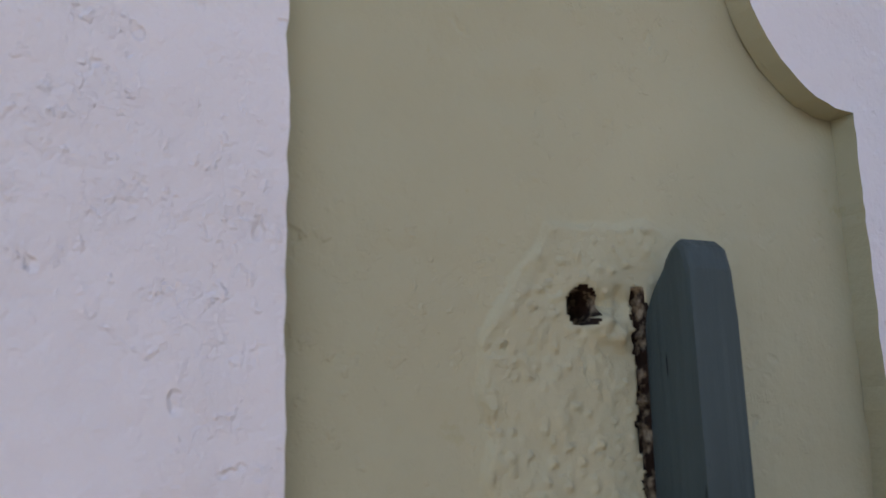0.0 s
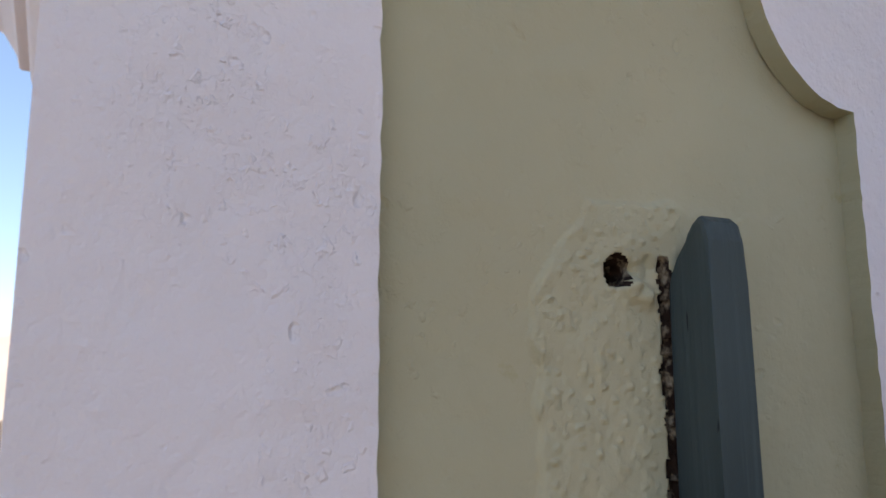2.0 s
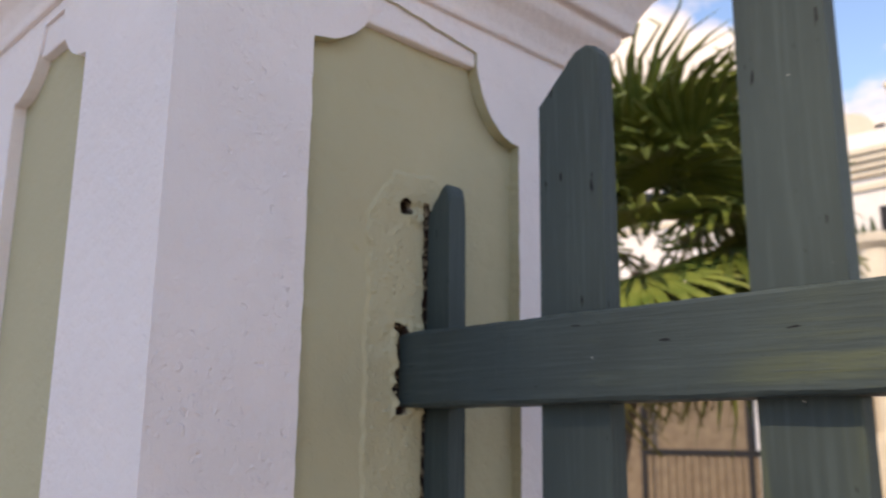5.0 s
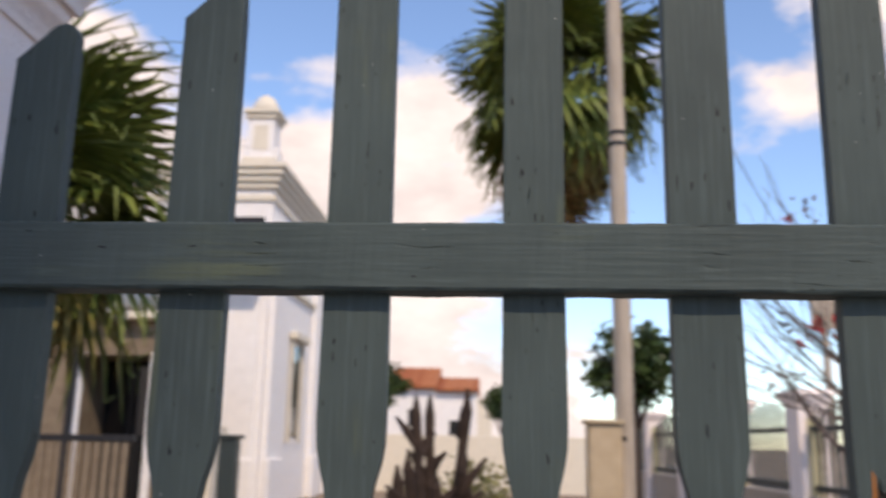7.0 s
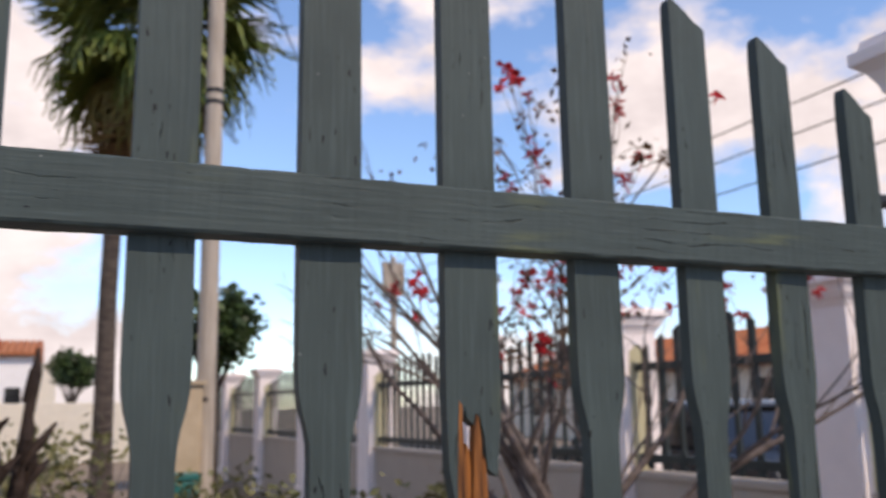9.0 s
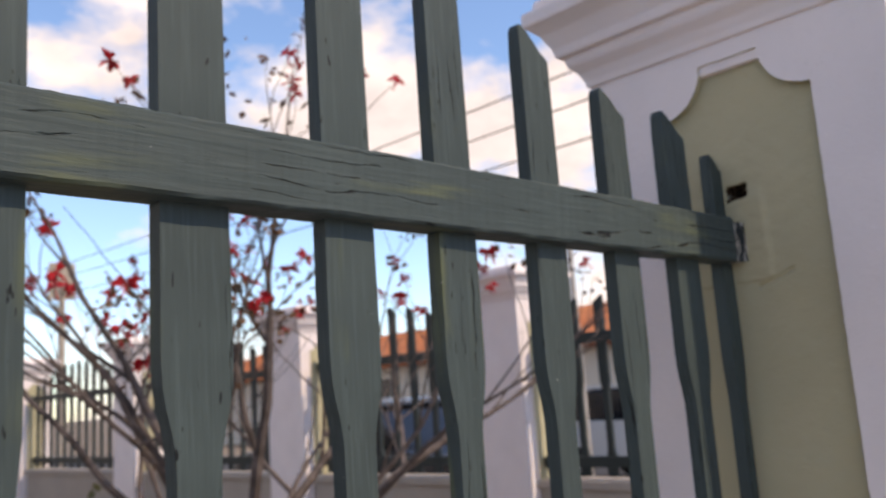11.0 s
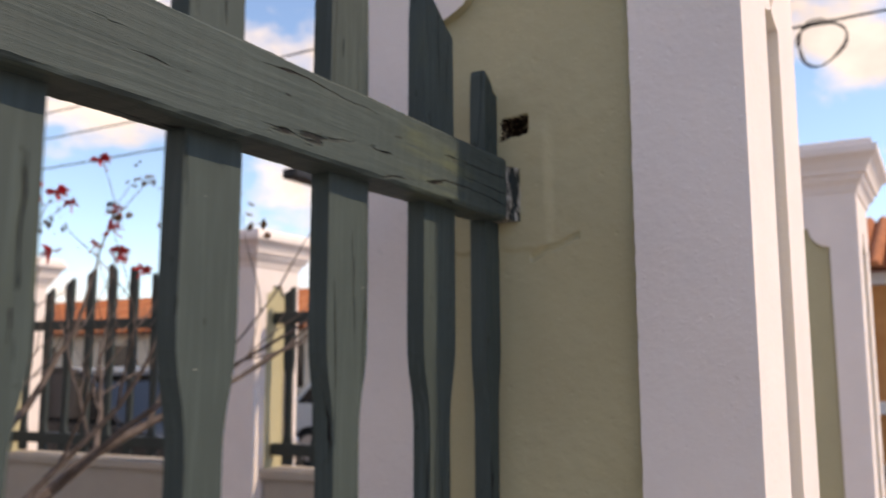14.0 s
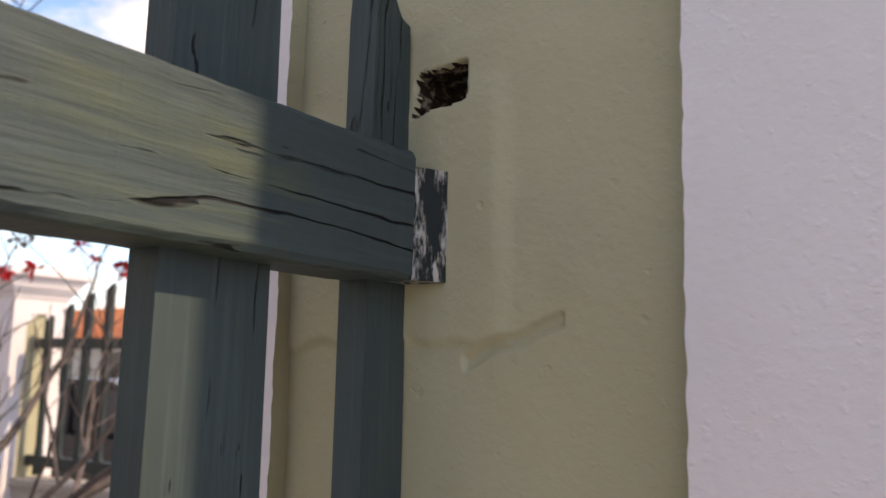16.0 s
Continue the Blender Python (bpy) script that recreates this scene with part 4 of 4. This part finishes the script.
tagged(part("wall_back", boxed((-4.5, 27.0, 0), (4.2, 27.25, 1.75), 0.02), CREAM), "white yard wall closing the far end", "wall", kind="structure")

# ---- houses across the road ----
lg = thing("long_house", "long cream house with a terracotta roof across the road", "house", (21.0, 20.0, 0))
part("wall", boxed((0, -17, 0), (8, 17, 2.62)), CREAM, lg)
tiled_roof(lg, -0.5, 8.5, -17.4, 17.4, 2.63, 1.5, "y")
for i in range(9):
    house_window(lg, (0.0, -15 + i * 3.7, 0.9), 1.1, 1.3, "x")
og = thing("orange_house", "orange rendered house with white band and red roof", "house", (16.5, -1.2, 0))
part("wall", boxed((0, -3, 0), (6, 2.6, 2.75)), ORANGE_WALL, og)
part("band", boxed((-0.1, -3.1, 2.751), (6.1, 2.7, 3.0), 0.02), FAR_WHITE, og)
part("band", boxed((-0.08, -3.08, 0.75), (-0.002, 2.68, 0.95), 0.02), FAR_WHITE, og)
tiled_roof(og, -0.4, 6.4, -3.4, 3.0, 3.01, 1.2, "y")
house_window(og, (0.0, 0.9, 1.15), 1.0, 1.1, "x")
# Unseen block, added only so its tower shades the fence's left part.
ac = thing("neighbour_house", "unseen pale block added to shade the left part of the fence", "house", (2.72, -9.71, 0))
part("stair_tower", boxed((0.75, -4.5, 0), (2.16, 0, 14.87)), FAR_WHITE, ac)
part("roof", boxed((0.65, -4.6, 14.871), (2.16, 0.0, 15.0), 0.02), CREAM, ac)
part("wall", boxed((-8.0, -6.5, 0), (0.749, -1.5, 3.0)), FAR_WHITE, ac)
part("roof", boxed((-8.2, -6.7, 3.001), (0.749, -1.3, 3.15), 0.02), CREAM, ac)

# ---- cars ----


def car(at, turn, paint, label):
    c = thing("car", label, "car", at, "parked cars")
    c.rotation_euler = (0, 0, radians(turn))
    low = [(-2.05, 0.35), (-2.1, 0.62), (-2.0, 0.86), (-1.1, 0.95), (1.2, 0.97), (1.95, 0.90), (2.08, 0.68), (2.05, 0.35)]
    b = prism(low, -0.84, 0.84)
    bmesh.ops.bevel(b, geom=list(b.edges), offset=0.05, segments=2, affect="EDGES", profile=0.6)
    part("body", b, paint, c, smooth=False)
    b = prism([(-1.15, 0.951), (-0.55, 1.40), (-0.3, 1.43), (0.9, 1.43), (1.25, 1.36), (1.75, 0.951)], -0.70, 0.70)
    bmesh.ops.bevel(b, geom=list(b.edges), offset=0.04, segments=2, affect="EDGES", profile=0.6)
    part("cabin", b, GLASS_DARK, c, "dark window band")
    b = prism([(-0.62, 1.40), (-0.3, 1.435), (0.9, 1.435), (1.3, 1.36), (1.25, 1.42), (0.9, 1.49), (-0.3, 1.49), (-0.6, 1.44)], -0.715, 0.715)
    part("roof", b, paint, c)
    for x0, x1, xt in ((-1.2, -1.12, -0.6), (0.25, 0.33, 0.3), (1.68, 1.78, 1.2)):
        for s in (-1, 1):
            b = bmesh.new()
            tube(b, [(x0 + 0.04, s * 0.715, 0.95), (xt, s * 0.70, 1.42)], 0.035, 6)
            part("pillar", b, paint, c)
    for x in (-1.32, 1.3):
        for s in (-1, 1):
            b = bmesh.new()
            tube(b, [(x, s * 0.70, 0.32), (x, s * 0.86, 0.32)], 0.315, 20)
            w_ = part("wheel", b, RUBBER, c, "black tyre")
            b = bmesh.new()
            tube(b, [(x, s * 0.861, 0.32), (x, s * 0.872, 0.32)], 0.19, 14)
            part("rim", b, CHROME, w_)
    for s in (-1, 1):
        part("tail_light", boxed((2.04, s * 0.62 - 0.14, 0.66), (2.1, s * 0.62 + 0.14, 0.82), 0.02), LAMP_RED, c)
        part("headlight", boxed((-2.1, s * 0.6 - 0.16, 0.62), (-2.03, s * 0.6 + 0.16, 0.76), 0.02), CHROME, c)
    part("bumper", boxed((-2.15, -0.8, 0.36), (-2.06, 0.8, 0.56), 0.03), RUBBER, c)
    part("bumper", boxed((2.06, -0.8, 0.36), (2.14, 0.8, 0.56), 0.03), RUBBER, c)
    return c


car((7.75, 7.5, 0.03), 90, CAR_DARK, "dark hatchback parked beside the side fence")
car((12.6, 12.3, 0.012), 90, CAR_WHITE, "white car parked across the road")
car((12.4, 6.4, 0.012), 90, CAR_WHITE, "pale car parked across the road")

# ---- coral tree ----
rg = random.Random(21)
ct = thing("coral_tree", "nearly leafless coral tree with red flower clusters", "tree", (3.0, 2.75, 0))
tips = []


def limb(bm, p, d, r, length, depth):
    n = 5
    pts, rad = [p.copy()], [r]
    for i in range(n):
        d = (d + Vector((rg.uniform(-1, 1), rg.uniform(-1, 1), rg.uniform(-0.5, 0.8))) * 0.20).normalized()
        p = p + d * length / n
        pts.append(p.copy())
        rad.append(r * (1 - 0.5 * (i + 1) / n))
        if depth > 0 and i >= 1 and rg.random() < 0.62:
            sd = (d + Vector((rg.uniform(-1, 1), rg.uniform(-1, 1), rg.uniform(-0.3, 0.9))) * 0.95).normalized()
            limb(bm, p.copy(), sd, max(0.003, rad[-1] * 0.6), length * rg.uniform(0.5, 0.8), depth - 1)
    tube(bm, pts, rad, 6 if r > 0.012 else 4)
    if depth <= 1:
        tips.append((pts[-1], d))
    if depth > 0:
        limb(bm, p, d, rad[-1] * 0.9, length * 0.6, depth - 1)


b = bmesh.new()
tube(b, [(0, 0, 0), (0.02, 0.01, 0.3), (0.0, 0.0, 0.62)], [0.085, 0.07, 0.06], 9)
part("trunk", b, BARK, ct)
for dx, dy, dz, r, L in ((0.15, -0.2, 1.0, 0.036, 1.2), (-0.25, 0.15, 1.0, 0.036, 1.15), (0.75, 0.25, 0.65, 0.034, 1.1), (-0.55, 0.3, 0.85, 0.036, 1.1), (0.95, -0.1, 0.75, 0.036, 1.25), (0.2, 0.7, 0.7, 0.030, 1.2), (-0.6, 0.9, 0.6, 0.03, 1.1)):
    b = bmesh.new()
    limb(b, Vector((0, 0, 0.6)), Vector((dx, dy, dz)).normalized(), r, L, 3)
    part("limb", b, BARK, ct)


def flower_mesh(seed):
    rr = random.Random(seed)
    bm = bmesh.new()
    for i in range(16):
        a = rr.uniform(0, math.tau)
        d = Vector((math.cos(a), math.sin(a), rr.uniform(-0.4, 0.7))).normalized()
        s = d.orthogonal().normalized() * 0.008
        L = rr.uniform(0.028, 0.05)
        bend = Vector((0, 0, -0.012))
        vs = [bm.verts.new(q) for q in (d * 0.004 - s * 0.4, d * 0.004 + s * 0.4, d * L * 0.6 + s, d * L + bend, d * L * 0.6 - s)]
        bm.faces.new(vs)
    tube(bm, [(0, 0, -0.05), (0, 0, 0.01)], 0.003, 4)
    return mesh(bm, "flower", FLOWER)


def leaf_mesh(seed, mat, n, size, spread, name="leaf_clump"):
    rr = random.Random(seed)
    bm = bmesh.new()
    for i in range(n):
        c = Vector((rr.gauss(0, 1), rr.gauss(0, 1), rr.gauss(0, 0.8))) * spread
        d = Vector((rr.uniform(-1, 1), rr.uniform(-1, 1), rr.uniform(-0.7, 0.5))).normalized()
        s = d.orthogonal().normalized() * size * 0.34
        L = size * rr.uniform(0.7, 1.3)
        vs = [bm.verts.new(q) for q in (c, c + d * L * 0.45 + s, c + d * L, c + d * L * 0.45 - s)]
        bm.faces.new(vs)
    return mesh(bm, name, mat)


FL = [flower_mesh(i) for i in range(4)]
LC = [leaf_mesh(i, TWIG_LEAF, 12, 0.034, 0.04) for i in range(3)]
tips = [(p, d) for p, d in tips if p.x > -0.8 and p.z > (2.0 if p.x > 0.35 else 1.6)]
rg.shuffle(tips)
leaves = []
for i, (p, d) in enumerate(tips[:420]):
    m = Matrix.Translation(p) @ pose(0, 0, 0, rg.uniform(-60, 60), rg.uniform(-60, 60), rg.uniform(0, 360)) @ Matrix.Scale(rg.uniform(0.8, 1.5), 4)
    if i % 5 < 3:
        part("flower", rg.choice(FL), None, ct).matrix_basis = m
    else:
        leaves.append((m, rg.choice(LC)))
CORAL_LEAVES = leaves

# ---- leafy trees, shrubs, dead stalks ----


def foliage(parent, placed, mat):
    """All clumps of one plant as one mesh: placed holds (matrix, mesh)."""
    vs, fs = [], []
    for m, me in placed:
        o = len(vs)
        vs += [tuple(m @ v.co) for v in me.vertices]
        fs += [[o + i for i in p.vertices] for p in me.polygons]
    me = bpy.data.meshes.new("foliage")
    me.from_pydata(vs, [], fs)
    me.materials.append(mat)
    return tagged(part("foliage", me, None, parent), kind="stuff")


def leafy_tree(at, h, r, label, mat, n, seed, leaf=0.16):
    rr = random.Random(seed)
    t = thing("tree", label, "tree", at)
    bm = bmesh.new()
    tube(bm, [(0, 0, 0), (0.05, 0.02, h * 0.4), (0, 0, h * 0.75)], [r * 0.13, r * 0.09, r * 0.05], 8)
    for i in range(7):
        a = i * 2.4
        e = Vector((math.cos(a) * r * 0.7, math.sin(a) * r * 0.7, h * 0.7 + rr.uniform(0, 0.3) * r))
        tube(bm, [(0, 0, h * 0.42), e * 0.55 + Vector((0, 0, h * 0.22)), e], [r * 0.05, r * 0.035, r * 0.015], 5)
    part("trunk", bm, BARK_DARK, t)
    put = []
    ms = [leaf_mesh(seed * 7 + k, mat, 60, leaf, r * 0.16) for k in range(3)]
    for i in range(n):
        u = Vector((rr.gauss(0, 1), rr.gauss(0, 1), rr.gauss(0, 1))).normalized() * r * rr.uniform(0.35, 1.0)
        if rr.random() < 0.12:
            u *= 1.15
        put.append((Matrix.Translation((u.x, u.y, h * 0.8 + u.z * 0.8)) @ pose(0, 0, 0, rr.uniform(0, 360), rr.uniform(0, 360), 0) @ Matrix.Scale(rr.uniform(0.8, 1.3), 4), rr.choice(ms)))
    foliage(t, put, mat)


foliage(ct, CORAL_LEAVES, TWIG_LEAF)
leafy_tree((3.35, 15.8, 0), 3.8, 0.8, "dark green leafy tree in the yard", LEAF, 46, 5)
leafy_tree((1.12, 30.0, 0), 3.6, 0.74, "small round dark green tree behind the wall", LEAF, 34, 6)
leafy_tree((-3.2, 28.2, 0), 4.2, 1.0, "dark green tree beside the white building", LEAF, 34, 8)
leafy_tree((-16.0, 1.9, 0), 6.2, 1.6, "dark green tree far along the street", LEAF, 40, 9, 0.25)


def shrub(at, r, h, mat, label, seed, n=26):
    rr = random.Random(seed)
    s = thing("shrub", label, "shrub", at)
    for i in range(9):
        bm = bmesh.new()
        a = rr.uniform(0, math.tau)
        tube(bm, [(0, 0, 0), (math.cos(a) * r * 0.4, math.sin(a) * r * 0.4, h * 0.55), (math.cos(a) * r * 0.8, math.sin(a) * r * 0.8, h * rr.uniform(0.8, 1.05))], [0.012, 0.008, 0.003], 4)
        part("stem", bm, BARK, s)
    put = []
    ms = [leaf_mesh(seed * 5 + k, mat, 26, 0.07, 0.10) for k in range(3)]
    for i in range(n):
        a, q = rr.uniform(0, math.tau), rr.random() ** 0.5
        put.append((Matrix.Translation((math.cos(a) * r * q, math.sin(a) * r * q, h * rr.uniform(0.3, 1.0))) @ pose(0, 0, 0, rr.uniform(0, 360), rr.uniform(0, 360), 0), rr.choice(ms)))
    foliage(s, put, mat)


shrub((0.95, 6.6, 0), 0.7, 1.25, SHRUB, "dry yellow-green shrub in sandy soil", 31)
shrub((0.1, 7.6, 0), 0.8, 1.25, SHRUB, "dry yellow-green shrub in sandy soil", 32)
shrub((1.9, 6.2, 0), 0.6, 0.95, SHRUB, "low dry shrub beside the pole", 33)
shrub((2.6, 3.6, 0), 0.5, 1.05, SHRUB, "sparse green shrub under the coral tree", 34, 18)
shrub((-0.5, 5.2, 0), 0.45, 0.95, LEAF, "low dark green shrub", 35, 18)

rg = random.Random(4)
dead = thing("dead_succulent", "dead dark brown succulent with upright clubbed stalks", "plant", (0.42, 4.1, 0))
for i in range(9):
    a = i * 2.4
    b = bmesh.new()
    s = rg.uniform(0.12, 0.30)
    h = rg.uniform(1.30, 1.85)
    x, y = math.cos(a) * s, math.sin(a) * s
    tube(b, [(x * 0.25, y * 0.25, 0), (x * 0.5, y * 0.5, h * 0.5), (x * 0.9, y * 0.9, h * 0.78), (x * 1.1, y * 1.1, h * 0.93), (x * 1.12, y * 1.12, h)], [0.03, 0.034, 0.028, 0.032, 0.008], 7)
    for k in range(3):
        z = h * rg.uniform(0.55, 0.85)
        e = Vector((x + rg.uniform(-0.16, 0.16), y + rg.uniform(-0.16, 0.16), z + rg.uniform(0.12, 0.25)))
        tube(b, [(x * 0.8, y * 0.8, z), tuple((Vector((x, y, z + 0.05)) + e) / 2), tuple(e)], [0.02, 0.026, 0.008], 6)
    part("stalk", b, BARK_DARK, dead)
pl = thing("brick_planter", "low red brick planter in the yard", "planter", (-0.75, 6.9, 0))
for k in range(12):
    for i in range(4):
        part("brick", boxed((-0.45 + i * 0.225 + (k % 2) * 0.06, -0.15, k * 0.085), (-0.237 + i * 0.225 + (k % 2) * 0.06, 0.15, k * 0.085 + 0.073), 0.004), BRICK_RED, pl)

# ---- wires, coil, street lamp ----
def wire(a, b_, sag, r=0.012, name="power_line", label="thin black overhead power line"):
    bm = bmesh.new()
    pts = []
    for i in range(25):
        f = i / 24
        p = Vector(a).lerp(Vector(b_), f)
        p.z -= sag * 4 * f * (1 - f)
        pts.append(p)
    tube(bm, pts, r, 5)
    tagged(part(name, bm, STEEL), label, "cable")


for k, (z0, z1, dx) in enumerate(((6.3, 5.2, 0.0), (6.0, 4.9, 0.3), (5.4, 4.35, 0.1))):
    wire((11.0 + dx, 27.0, z0), (8.5 + dx, -6.0, z1), 0.25)
for px_, py_, h_ in ((11.15, 27.0, 6.6), (8.65, -6.0, 5.5)):
    sp_ = thing("street_pole", "slim grey street pole carrying the power lines", "pole", (px_, py_, 0))
    b = bmesh.new()
    tube(b, [(0, 0, 0), (0, 0, h_)], [0.13, 0.1], 10)
    part("shaft", b, POLE, sp_)
    part("crossarm", boxed((-0.4, -0.05, h_ - 1.35), (0.4, 0.05, h_ - 0.2), 0.01), POLE, sp_)
wire((2.03, 8.4, 7.8), (11.2, 27.0, 6.4), 0.4)
sl = thing("street_lamp", "dark street lamp on a slim grey pole", "street lamp", (11.05, 7.0, 0))
b = bmesh.new()
tube(b, [(0, 0, 0), (0, 0, 3.9)], [0.06, 0.045], 10)
part("pole", b, PAVING, sl)
b = bmesh.new()
tube(b, [(0, 0, 3.85), (-0.35, -0.1, 4.02)], 0.03, 8)
part("arm", b, STEEL, sl)
part("head", boxed((-1.0, -0.2, 3.98), (-0.3, 0.05, 4.12), 0.03), STEEL, sl)
b = bmesh.new()
pts = []
for i in range(60):
    a = i / 59 * math.tau * 2.3
    r_ = 0.19 + 0.02 * math.sin(i * 0.7)
    pts.append((9.07 + 0.03 * math.sin(i * 0.3), 0.3 + r_ * math.cos(a), 4.22 + r_ * math.sin(a)))
tube(b, pts, 0.008, 5)
tagged(part("cable_coil", b, STEEL), "loose coil of cable hanging from the power line", "cable")
